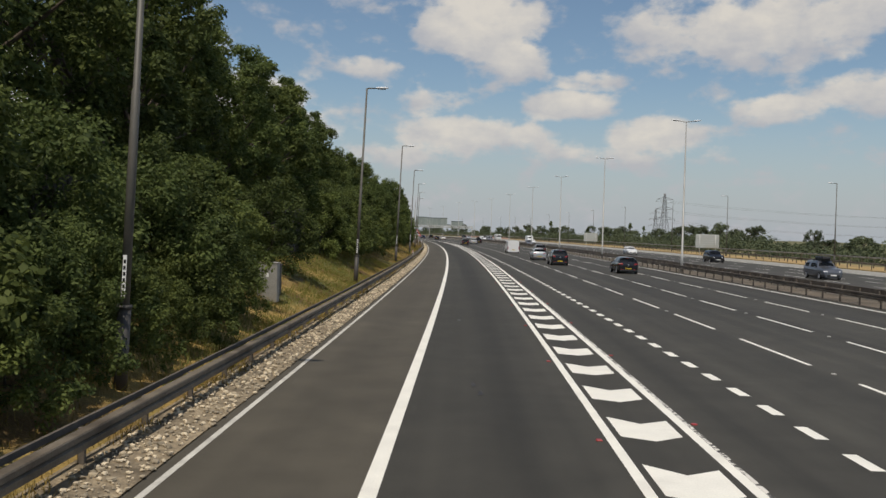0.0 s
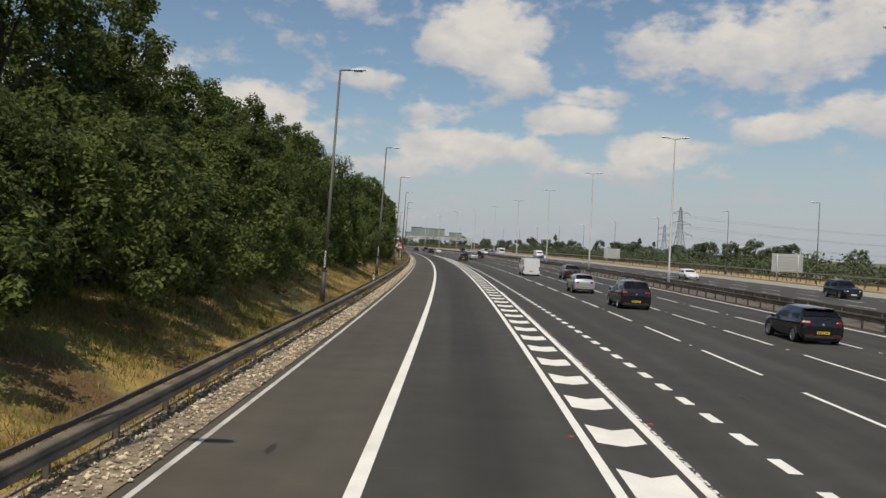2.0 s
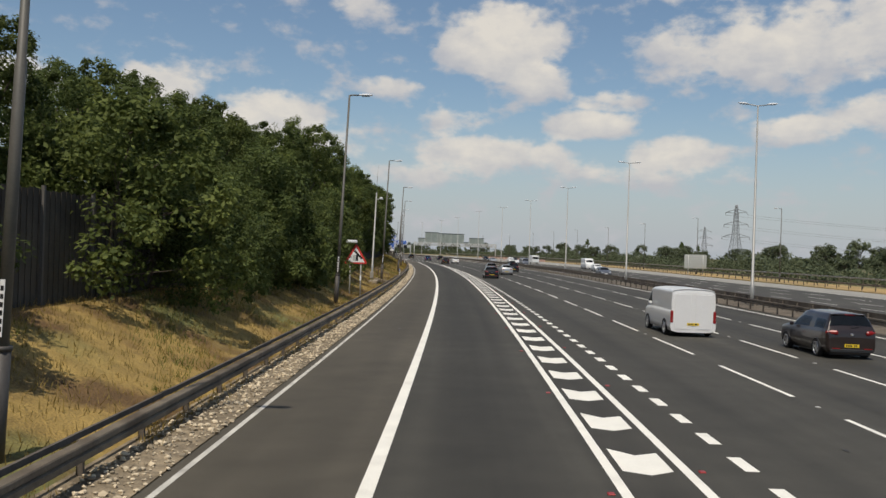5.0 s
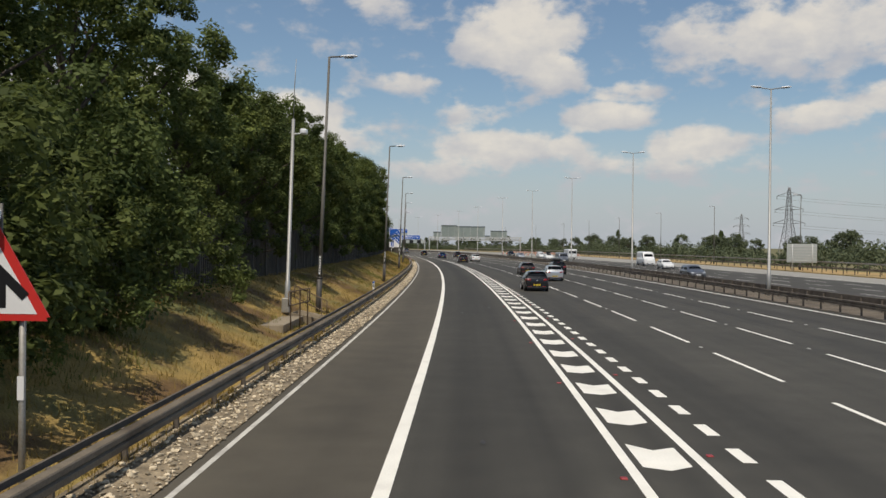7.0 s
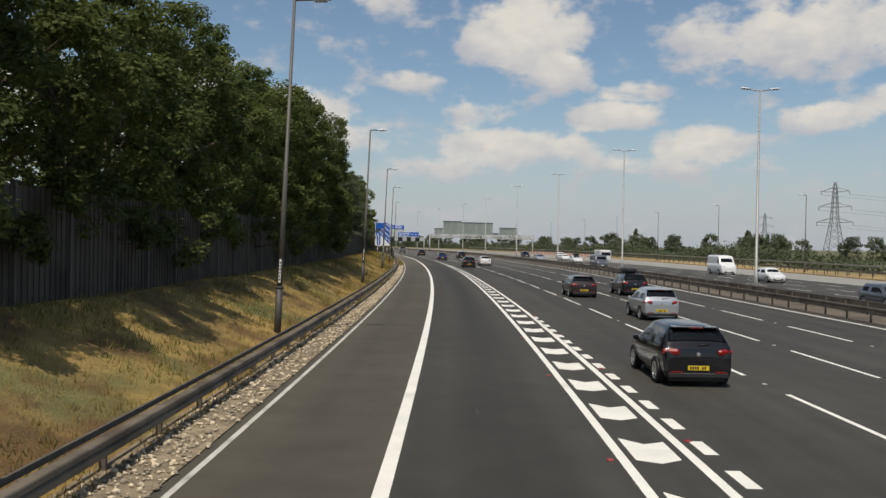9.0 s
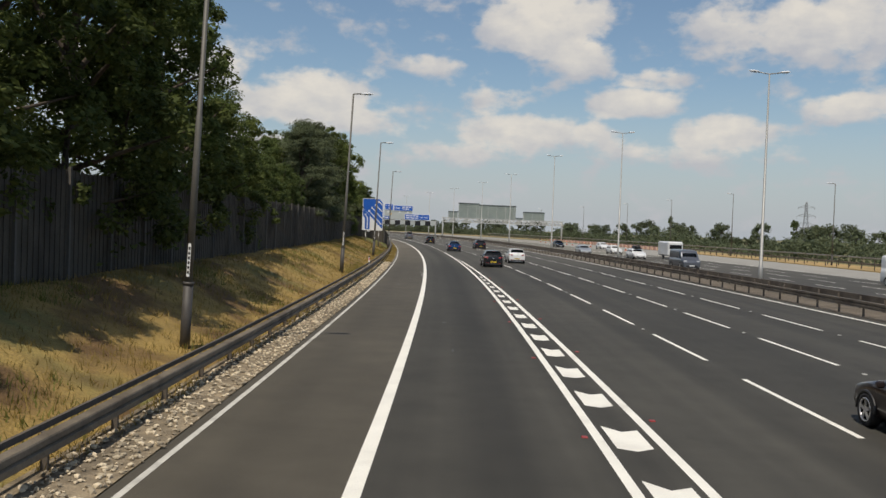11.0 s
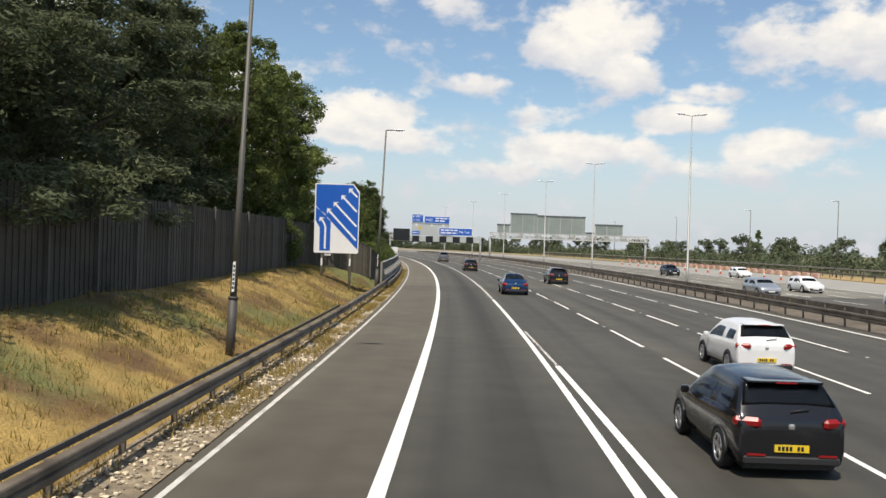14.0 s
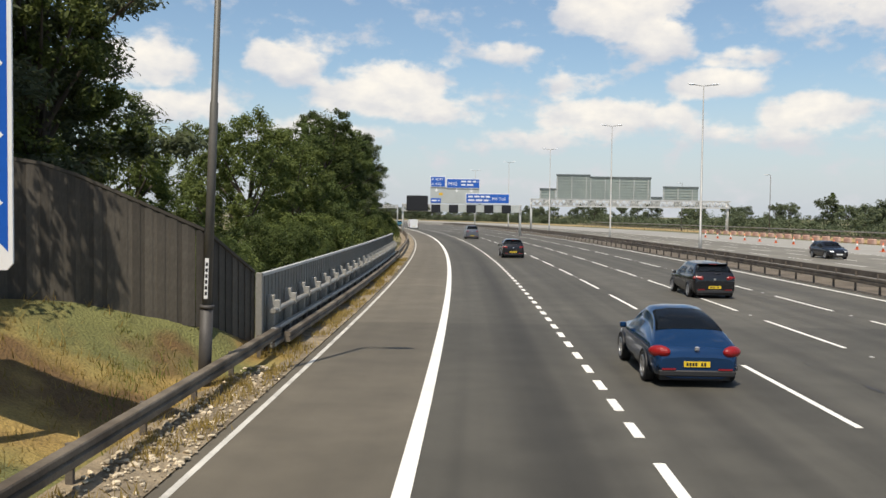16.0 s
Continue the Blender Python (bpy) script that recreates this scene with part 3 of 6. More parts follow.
for k in range(3):
    s = -54.26 + (0.35 if k == 2 else 0.0) + 7.5
    while s < 430:
        if s > 0:
            shared("road_stud", STUD[1], road, F(s, m1(s) + LANE * k))
        s += 9.0 if k else 18.0
# chevrons that point back at the traffic, narrower as the two lanes close
s = 17.05 - 3.41 * 8
while s < 320:
    a0, a1 = c1(s) + 0.2, c2(s) - 0.22
    if a1 - a0 > 0.14:
        mid = (a0 + a1) / 2
        k = 0.36 * min(1.0, (a1 - a0) / 1.3)
        bm = bmesh.new()
        low = [P(s + k, a0, PZ), P(s, mid, PZ), P(s + k * 1.3, a1, PZ)]
        high = [P(s + k + 1.6, a0, PZ), P(s + 1.35, mid, PZ), P(s + k * 1.3 + 1.3, a1, PZ)]
        lv, hv = [bm.verts.new(p) for p in low], [bm.verts.new(p) for p in high]
        for i in range(2):
            bm.faces.new((lv[i], lv[i + 1], hv[i + 1], hv[i]))
        part("chevron_stripe", bm, PAINT, road)
    s += 3.41
# white scuffs and dark tar spots worn into the surface
rng = random.Random(77)


def spot(s, d, rs, rd, material, parent, name):
    bm = bmesh.new()
    n = 14
    bm.faces.new([bm.verts.new(P(s + rs * math.sin(k * math.tau / n) * rng.uniform(0.6, 1.1), d + rd * math.cos(k * math.tau / n) * rng.uniform(0.6, 1.1), PZ + 0.002)) for k in range(n)])
    part(name, bm, material, parent)


for s, d, rs, rd in ((307.2, -0.2, 0.5, 0.05), (308.6, -0.24, 0.35, 0.07), (310.0, -0.18, 0.7, 0.04), (311.4, -0.27, 0.3, 0.06), (306.0, -0.17, 0.4, 0.04)):
    spot(s, d, rs, rd, WORN_PAINT, shoulder, "paint_scuff")
for s, d, rs, rd in ((297.0, -1.5, 0.5, 0.1), (302.5, -0.9, 0.4, 0.08), (150.0, -1.2, 0.4, 0.07), (211.0, -0.7, 0.3, 0.06), (60.0, -1.6, 0.4, 0.07)):
    spot(s, d, rs, rd, TAR, shoulder, "tar_spot")
for k in range(26):
    spot(rng.uniform(10, 380), rng.choice([1.2, 2.6, 8.6, 12.4, 15.8]) + rng.uniform(-0.4, 0.4), rng.uniform(0.15, 0.5), rng.uniform(0.03, 0.08), TAR, road, "tar_spot")
# oncoming carriageway
for off in (1.9, 20.2):
    line("edge_line", -60, 1200, lambda q, off=off: med(q) + off, 0.2, PAINT, road_far)
for k in range(1, 5):
    s = -60.0
    while s < 560:
        line("lane_dash", s, s + 5.0, lambda q, k=k: med(q) + 1.9 + LANE * k, 0.15, PAINT, road_far, 5)
        s += 9.0
# ---- steel barrier along the verge ----
RAIL_END = 375.5
barrier = thing("crash_barrier", "weathered steel crash barrier on short posts beside the shoulder", "barrier")


def rail(parent, s0, s1, d, z, material, h=0.24, deep=0.15, side=1):
    """A folded box beam."""
    def prof(s):
        dd = val(d, s)
        pts = [(0.0, 0.0), (deep, 0.0), (deep + 0.012, 0.02), (deep + 0.012, h * 0.38), (deep * 0.8, h * 0.5), (deep + 0.012, h * 0.62), (deep + 0.012, h - 0.02), (deep, h), (0.0, h)]
        return [(dd + side * x, z - h + y) for x, y in pts]
    bm = bmesh.new()
    sweep(bm, s0, s1, prof, 3.2)
    return part("beam", bm, material, parent)


RD = -3.95
rail(barrier, -40, RAIL_END, RD, 0.64, OLD_STEEL)
# the back rail's shade is put into its colour by the dark post material
bm = bmesh.new()
sweep(bm, -40, 349, [(-4.16, 0.58), (-4.11, 0.58), (-4.11, 0.67), (-4.16, 0.67)], 3.2)
part("back_beam", bm, BAR_POST, barrier)
bm = bmesh.new()
box(bm, -0.05, 0.05, -0.035, 0.035, -0.1, 0.60, bevel=0.008)
post_mesh = bpy.data.meshes.new("post")
bm.to_mesh(post_mesh)
bm.free()
post_mesh.materials.append(BAR_POST)
s = -38.6
while s < RAIL_END:
    shared("post", post_mesh, barrier, F(s, RD - 0.08, 0.0, 0))
    s += 2.4

# ---- central barriers ----
for off, side, nm in ((-1.35, -1, "near"), (1.0, 1, "far")):
    b = thing("central_barrier", "brown weathered double steel barrier along the central reservation", "barrier", group="central barriers")
    rail(b, -40, 620, lambda q, off=off: med(q) + off, 0.74, CENTRE_STEEL, h=0.3, side=side)
    s = -38.0
    while s < 620:
        shared("post", post_mesh, b, F(s, med(s) + off - side * 0.07, 0.06, 0))
        s += 2.4
b = thing("verge_barrier", "grey steel barrier along the far verge", "barrier")
rail(b, -40, 620, lambda q: FAR_EDGE(q) + 1.2, 0.95, OLD_STEEL, side=-1)
rail(b, -40, 620, lambda q: FAR_EDGE(q) + 4.6, 1.55, GALV, h=0.2, side=-1)
s = -38.0
while s < 620:
    shared("post", post_mesh, b, F(s, FAR_EDGE(s) + 1.3, 0.2) @ Matrix.Diagonal((1, 1, 1.25, 1)))
    shared("tall_post", post_mesh, b, F(s, FAR_EDGE(s) + 4.7, 0.2) @ Matrix.Diagonal((1, 1, 2.2, 1)))
    s += 3.2


# ---- lamp columns ----
def lantern(parent, m):
    bm = bmesh.new()
    prof = [(-0.36, 0.05, 0.03), (-0.30, 0.10, 0.06), (-0.05, 0.15, 0.085), (0.22, 0.15, 0.08), (0.36, 0.09, 0.05), (0.40, 0.04, 0.03)]
    rings = []
    for x, w, h in prof:
        rings.append([bm.verts.new((x, w * math.cos(a), h * (math.sin(a) if math.sin(a) > 0 else 0.45 * math.sin(a)))) for a in [k * math.tau / 10 for k in range(10)]])
    for a, b2 in zip(rings, rings[1:]):
        for k in range(10):
            bm.faces.new((a[k], a[(k + 1) % 10], b2[(k + 1) % 10], b2[k])).smooth = True
    bm.faces.new(rings[0][::-1])
    bm.faces.new(rings[-1])
    bmesh.ops.transform(bm, matrix=m, verts=bm.verts[:])
    head = part("lantern", bm, HEAD, parent, "white lamp housing")
    bm = bmesh.new()
    box(bm, -0.2, 0.26, -0.1, 0.1, -0.075, -0.04, m=m, bevel=0.02)
    part("lens", bm, LENS_GLASS, head)
    return head


def street_lamp(m, tall=11.4):
    e = thing("street_lamp", "grey steel street lamp with one short arm on the bank", "street lamp", m, "street lamps on the bank")
    bm = bmesh.new()
    tube(bm, [(0, 0, -0.3), (0, 0, 1.55)], 0.125, 12)
    tube(bm, [(0, 0, 1.55), (0, 0, 1.62)], 0.14, 12)
    part("base", bm, LAMP_BASE, e)
    bm = bmesh.new()
    tube(bm, [(0, 0, 1.55), (0, 0, 5.6), (0, 0, 5.62), (0, 0, tall)], [0.092, 0.08, 0.066, 0.052], 12)
    part("column", bm, LAMP_GREY, e)
    bm = bmesh.new()
    tube(bm, [(-0.02, 0, tall - 0.06), (0.08, 0, tall), (0.55, 0, tall + 0.03)], 0.04, 8)
    part("arm", bm, LAMP_GREY, e)
    lantern(e, pose(0.86, 0, tall + 0.05, 0, -3, 0))
    bm = bmesh.new()
    box(bm, -0.035, 0.035, -0.102, -0.095, 1.75, 2.55)
    plate = part("strip_plate", bm, SIGN_WHITE, e, "white strip plate with dark marks")
    for k in range(6):
        bm = bmesh.new()
        box(bm, -0.022, 0.022, -0.1045, -0.1022, 1.82 + 0.115 * k, 1.89 + 0.115 * k)
        part("mark", bm, SIGN_BLACK, plate)
    return e


LAMPS = [(18.5, -5.2), (54.0, -5.1), (89.0, -5.1), (124.5, -5.2), (160.5, -5.3), (196.1, -5.3), (231.0, -5.0), (266.5, -5.2), (301.9, -5.35), (334.0, -5.1)]
first = None
for s, d in LAMPS:
    m = F(s, d, bank_z(s, d) - 0.02, 0) @ pose(0, 0, 0, 0, 2.0, 0)
    if first is None:
        first = street_lamp(m)
    else:
        copy_thing(first, m)
copy_thing(first, F(370.7, -4.25, 0.1, 0) @ pose(0, 0, 0, 0, 2.0, 0) @ Matrix.Diagonal((1, 1, 0.96, 1)))


def mast(m, tall):
    e = thing("lighting_mast", "tall tapered steel lighting mast with two lanterns in the central reserve", "lighting mast", m, "masts in the central reserve")
    bm = bmesh.new()
    tube(bm, [(0, 0, -0.2), (0, 0, 1.6), (0, 0, 1.62), (0, 0, tall)], [0.15, 0.14, 0.115, 0.05], 12)
    part("column", bm, MAST, e)
    bm = bmesh.new()
    tube(bm, [(-0.85, 0, tall + 0.12), (0, 0, tall), (0.85, 0, tall + 0.12)], 0.04, 8)
    part("arm", bm, MAST, e)
    lantern(e, pose(1.05, 0, tall + 0.16, 0, -4, 0))
    lantern(e, pose(-1.05, 0, tall + 0.16, 0, -4, 180))
    return e


first_mast = None
for s in (44.5, 88.8, 132.8, 177.0, 220.0, 264.0, 306.0, 348.5, 392.0, 434.0, 470.0, 512.0, 552.0, 592.0):
    m = F(s, np.interp(s, [0, 90, 220, 300, 350, 392, 430, 600], [23.4, 22.9, 23.2, 23.2, 23.1, 23.2, 23.1, 22.6]), 0.02)
    if first_mast is None:
        first_mast = mast(m, 14.6)
    else:
        k = np.interp(s, [0, 300, 350, 392, 434], [14.6, 14.7, 15.2, 15.9, 15.2]) / 14.6
        copy_thing(first_mast, m @ Matrix.Diagonal((1, 1, k, 1)))
for s in (124.0, 168.4, 204.0, 247.0, 288.0, 328.0, 364.5, 402.0, 438.0, 472.0, 514.0, 556.0):
    e = copy_thing(first, F(s, FAR_EDGE(s) + 3.4, 0.0, 180))
    tagged(e, "grey steel street lamp with one arm on the far verge", group="street lamps on the far verge")

# ---- roadside marker posts ----
first = None
for s, blue in ((8.5, 0), (107.6, 0), (210.5, 1), (310.3, 0)):
    e = thing("marker_post", "white plastic marker post with a red reflector behind the barrier", "marker post", F(s, -4.15, 0.1))
    bm = bmesh.new()
    box(bm, -0.055, 0.055, -0.03, 0.03, -0.1, 1.05, bevel=0.012)
    part("body", bm, SIGN_WHITE, e)
    bm = bmesh.new()
    box(bm, -0.03, 0.03, -0.036, -0.031, 0.70, 0.86)
    part("reflector", bm, SIGN_BLACK if blue else SIGN_RED, e)
    bm = bmesh.new()
    box(bm, -0.055, 0.055, -0.034, -0.0305, 0.92, 1.04)
    part("cap", bm, BLUE if blue else SIGN_BLACK, e)

# ---- timber fence at the head of the bank ----
fence = thing("timber_fence", "tall dark weathered board fence with pale concrete posts", "fence")
FENCE_H = 2.95


def fence_top(s):
    return float(np.interp(s, [-200, 335, 360, 370.8, 371.6, 373, 374.8], [1.72 + FENCE_H, 1.62 + FENCE_H, 4.62, 4.55, 4.3, 3.0, 1.98]))


bm = bmesh.new()
box(bm, -0.079, 0.079, -0.011, 0.011, 0, 1.0)
board_mesh = bpy.data.meshes.new("board")
bm.to_mesh(board_mesh)
bm.free()
board_mesh.materials.append(FENCE_WOOD)
rng = random.Random(5)
verts, faces = [], []
s = -30.0
boards = []
while s < 374.8:
    boards.append(s)
    ds = (0.15 if s < 370 else 0.125) / max(1.0, math.hypot(1.0, (FENCE_D(s + 0.3) - FENCE_D(s - 0.3)) / 0.6))
    s += ds
near_boards = set(i for i, q in enumerate(boards) if q > 338.0)
near_boards = set(sorted(near_boards)[-300:])
for i, q in enumerate(boards):
    d = FENCE_D(q) + (0.012 if i % 2 else -0.012)
    z0 = foot_z(q) - 0.15
    h = fence_top(q) - z0 + rng.uniform(-0.03, 0.03)
    slope = math.degrees(math.atan2(FENCE_D(q + 0.3) - FENCE_D(q - 0.3), 0.6))
    m = F(q, d, z0, 90 - slope) @ Matrix.Diagonal((1, 1, h, 1))
    if i in near_boards:
        shared("board", board_mesh, fence, m)
    else:
        k = len(verts)
        for v in board_mesh.vertices:
            verts.append(m @ v.co)
        faces += [[k + a for a in p.vertices] for p in board_mesh.polygons]
me = bpy.data.meshes.new("joined_boarding")
me.from_pydata(verts, [], faces)
me.materials.append(FENCE_WOOD)
fb = new("joined_boarding", me)
fb.parent = fence
tagged(fb, kind="stuff")
bm = bmesh.new()
box(bm, -0.04, 0.04, -0.05, 0.05, 0, 1.0)
fpost_mesh = bpy.data.meshes.new("fence_post")
bm.to_mesh(fpost_mesh)
bm.free()
fpost_mesh.materials.append(FENCE_POST)
s = -28.0
while s < 370.8:
    if not 366 < s < 369:
        shared("fence_post", fpost_mesh, fence, F(s, FENCE_D(s) + 0.06, foot_z(s) - 0.2, 0) @ Matrix.Diagonal((1, 1, fence_top(s) - foot_z(s) + 0.3, 1)))
    s += 3.0
shared("fence_post", fpost_mesh, fence, F(373.0, -4.86, 0.9, 0) @ Matrix.Diagonal((1.4, 1.4, 2.1, 1)))
for zz in (0.5, 2.2):
    bm = bmesh.new()
    sweep(bm, -30, 370.7, lambda q, zz=zz: [(FENCE_D(q) - 0.10, foot_z(q) + zz), (FENCE_D(q) - 0.03, foot_z(q) + zz), (FENCE_D(q) - 0.03, foot_z(q) + zz + 0.09), (FENCE_D(q) - 0.10, foot_z(q) + zz + 0.09)], 3.0)
    part("rail", bm, FENCE_WOOD, fence)

bm = bmesh.new()
sweep(bm, 370.9, 374.75, lambda q: [(FENCE_D(q) - 0.05, fence_top(q) - 0.02), (FENCE_D(q) + 0.06, fence_top(q) - 0.02), (FENCE_D(q) + 0.06, fence_top(q) + 0.05), (FENCE_D(q) - 0.05, fence_top(q) + 0.05)], 0.3)
part("capping", bm, FENCE_WOOD, fence)

# ---- bridge parapet ----
PAR0, PAR1, PARD = 374.9, 420.0, -4.15
para = thing("bridge_parapet", "grey panelled steel bridge parapet with rails and posts", "parapet")
bm = bmesh.new()
for i, (a, b2) in enumerate(zip(steps(PAR0, PAR1, 2.0), steps(PAR0, PAR1, 2.0)[1:])):
    bmp = bmesh.new()
    sweep(bmp, a + 0.012, b2 - 0.012, [(PARD - 0.05, -0.35), (PARD, -0.35), (PARD, 1.9), (PARD - 0.05, 1.9)], 2.0)
    part("panel", bmp, CONCRETE, para)
sweep(bm, PAR0 - 0.05, PAR1, [(PARD - 0.08, 1.9), (PARD + 0.03, 1.9), (PARD + 0.03, 1.97), (PARD - 0.08, 1.97)], 2.0)
part("coping", bm, RAIL_GREY, para)
for z0, z1 in ((1.02, 1.12), (0.56, 0.66), (0.2, 0.3)):
    bm = bmesh.new()
    sweep(bm, PAR0 + 0.1, PAR1 - 0.2, [(PARD + 0.2, z0), (PARD + 0.3, z0), (PARD + 0.32, z0 + 0.03), (PARD + 0.32, z1 - 0.03), (PARD + 0.3, z1), (PARD + 0.2, z1)], 2.0)
    part("rail", bm, GALV, para)
bm = bmesh.new()
box(bm, 0.02, 0.2, -0.05, 0.05, -0.2, 1.42, bevel=0.012)
box(bm, 0.19, 0.335, -0.06, 0.06, 1.0, 1.3, bevel=0.012)
ppm = bpy.data.meshes.new("parapet_post")
bm.to_mesh(ppm)
bm.free()
ppm.materials.append(GALV)
# narrow ribs stiffen the panels above the rails
bm = bmesh.new()
box(bm, 0.002, 0.022, -0.015, 0.015, 0.0, 1.895)
rib = bpy.data.meshes.new("rib")
bm.to_mesh(rib)
bm.free()
rib.materials.append(CONCRETE)
s = PAR0 + 0.3
while s < PAR1 - 0.3:
    shared("rib", rib, para, F(s, PARD, 0.0))
    s += 0.4
s = PAR0 + 0.55
while s < PAR1:
    shared("parapet_post", ppm, para, F(s, PARD + 0.01, 0.0))
    s += 2.0
bm = bmesh.new()
box(bm, -0.1, 0.06, -0.06, 0.06, -0.4, 2.0, m=F(PAR0 - 0.12, PARD, 0), bevel=0.015)
part("end_post", bm, CONCRETE, para)
rail2 = thing("crash_barrier", "dark steel crash barrier below the bridge parapet", "barrier")
rail(rail2, RAIL_END + 0.06, 420, -3.75, 0.5, OLD_STEEL)
rail(rail2, 420, 620, lambda q: -3.86 - 0.0 * q, 0.64, OLD_STEEL)
s = 377.0
while s < 620:
    shared("post", post_mesh, rail2, F(s, -3.94, 0.0, 0))
    s += 2.4
# ---- trees and shrubs ----
def leaf_mesh(name, centres, radii, per, size, material, seed, up=0.35, flat=1.0, narrow=0.5):
    """A crown of many small leaves set on clumps, thickest on the outside of each clump."""
    r = np.random.RandomState(seed)
    c = np.repeat(np.asarray(centres), per, axis=0)
    rad = np.repeat(np.asarray(radii), per)
    n = len(c)
    v = r.normal(size=(n, 3))
    v /= np.linalg.norm(v, axis=1)[:, None]
    v[:, 2] *= flat
    k = rad * (0.45 + 0.65 * r.rand(n) ** 0.8)
    p = c + v * k[:, None]
    nrm = v * 0.85 + r.normal(size=(n, 3)) * 0.42 + np.array([0, 0, up])
    nrm /= np.linalg.norm(nrm, axis=1)[:, None]
    t = np.cross(nrm, r.normal(size=(n, 3)))
    t /= np.linalg.norm(t, axis=1)[:, None]
    b = np.cross(nrm, t)
    L = size * (0.6 + 0.8 * r.rand(n))[:, None]
    quad = np.stack([p - t * L * 0.5, p + b * L * narrow * 0.5 - nrm * L * 0.06, p + t * L * 0.5, p - b * L * narrow * 0.5 - nrm * L * 0.06], axis=1)
    me = bpy.data.meshes.new(name)
    me.vertices.add(4 * n)
    me.vertices.foreach_set("co", quad.reshape(-1).astype(np.float32))
    me.loops.add(4 * n)
    me.loops.foreach_set("vertex_index", np.arange(4 * n, dtype=np.int32))
    me.polygons.add(n)
    me.polygons.foreach_set("loop_start", np.arange(0, 4 * n, 4, dtype=np.int32))
    me.update(calc_edges=True)
    me.validate()
    me.materials.append(material)
    return me


def crown_width(shape, u, r, seed):
    """Half width of a crown at the share u of its height."""
    if shape == "pine":
        return r * (0.35 + 0.75 * (1 - u)) * (0.85 + 0.25 * math.sin(u * 17 + seed))
    if shape == "poplar":
        return r * (math.sin(math.pi * min(1, 0.12 + u * 0.88)) ** 0.6)
    if shape == "shrub":
        return r * math.sqrt(max(0.03, 1 - u * u))
    return r * math.sqrt(max(0.04, 1 - (2 * u - 0.9) ** 2 / 1.25))


def crown_clumps(seed, h, base, r, n, shape):
    """Sprays of leaves gathered on limbs, with hollows between one limb's foliage and the next."""
    q = np.random.RandomState(seed)
    out, rad = [], []
    if n < 60:
        while len(out) < n:
            u = q.rand()
            w = crown_width(shape, u, r, seed)
            a = q.rand() * math.tau
            k = w * (0.35 + 0.65 * q.rand() ** 0.45) * (1 + 0.22 * math.sin(3 * a + seed) + 0.15 * math.sin(5 * a + 12 * u))
            out.append((k * math.cos(a), k * math.sin(a), base + (h - base) * u))
            rad.append((0.17 + 0.19 * q.rand() ** 1.5) * r * (1.0 if shape != "poplar" else 1.5))
        return np.array(out), np.array(rad)
    limbs = {"pine": 34, "shrub": 15}.get(shape, 24)
    each = n // limbs
    for i in range(limbs):
        u = ((i + 0.5 + 0.5 * q.normal() * 0.5) / limbs) ** (0.85 if shape != "pine" else 1.0)
        u = min(0.985, max(0.02, u))
        w = crown_width(shape, u, r, seed)
        a = i * 2.39996 + q.normal() * 0.35
        away = np.array([math.cos(a), math.sin(a), 0.0])
        z = base + (h - base) * u
        if shape == "pine":
            reach = w * (0.75 + 0.4 * q.rand())
            side = np.array([-away[1], away[0], 0.0])
            for k in range(each):
                f = 0.3 + 0.7 * (k + q.rand()) / each
                p = away * reach * f + side * q.normal() * 0.16 * r * f + np.array([0, 0, z + 0.10 * r * f + q.normal() * 0.05 * r])
                out.append(tuple(p))
                rad.append(r * (0.12 + 0.09 * q.rand()))
            continue
        lump = r * (0.27 + 0.17 * q.rand()) * (1.0 if shape != "shrub" else 1.15)
        mid = away * w * (0.45 + 0.4 * q.rand()) + np.array([0, 0, z])
        for k in range(each):
            if k % 8 == 7:
                out.append(tuple(mid * np.array([0.55, 0.55, 1.0]) + q.normal(size=3) * 0.1 * r))
                rad.append(lump * 0.8)
                continue
            v = q.normal(size=3) + away * 0.75 + np.array([0, 0, 0.55])
            v /= np.linalg.norm(v)
            v[2] *= 0.85
            p = mid + v * lump * (0.72 + 0.45 * q.rand())
            out.append((p[0], p[1], max(p[2], base * 0.6)))
            rad.append(lump * (0.26 + 0.2 * q.rand()))
    return np.array(out), np.array(rad)


def tree(name, label, seed, h, r, base, clumps, per, size, leaf, shape="round", m=None, group="", up=0.75):
    e = thing(name, label, "tree" if name != "shrub" else "shrub", m, group)
    c, rad = crown_clumps(seed, h, base, r, clumps, shape)
    q = random.Random(seed)
    bm = bmesh.new()
    t0 = 0.028 * h if shape != "shrub" else 0.05
    top = h * (0.86 if shape in ("pine", "poplar") else 0.62)
    pts = [(0, 0, -0.5), (q.uniform(-0.1, 0.1), q.uniform(-0.1, 0.1), top * 0.35), (q.uniform(-0.25, 0.25), q.uniform(-0.25, 0.25), top * 0.7), (q.uniform(-0.3, 0.3), q.uniform(-0.3, 0.3), top)]
    tube(bm, pts, [t0 * 0.75, t0 * 0.55, t0 * 0.4, t0 * 0.15], 7)
    for i in range(0, len(c), max(1, len(c) // 16)):
        z = min(c[i][2] * 0.72, top * 0.92)
        f = z / top
        tube(bm, [(0.2 * f * q.uniform(-1, 1), 0.2 * f * q.uniform(-1, 1), z), tuple(Vector(c[i]) * 0.55 + Vector((0, 0, z)) * 0.45), tuple(c[i])], [t0 * 0.3, t0 * 0.18, t0 * 0.06], 5, cap=False)
    part("trunk", bm, BARK, e)
    me = leaf_mesh("crown", c, rad, per, size, leaf, seed, up, 0.55 if shape == "pine" else 0.85, 0.3 if shape == "pine" else 0.55)
    cr = new("crown", me)
    cr.parent = e
    return e


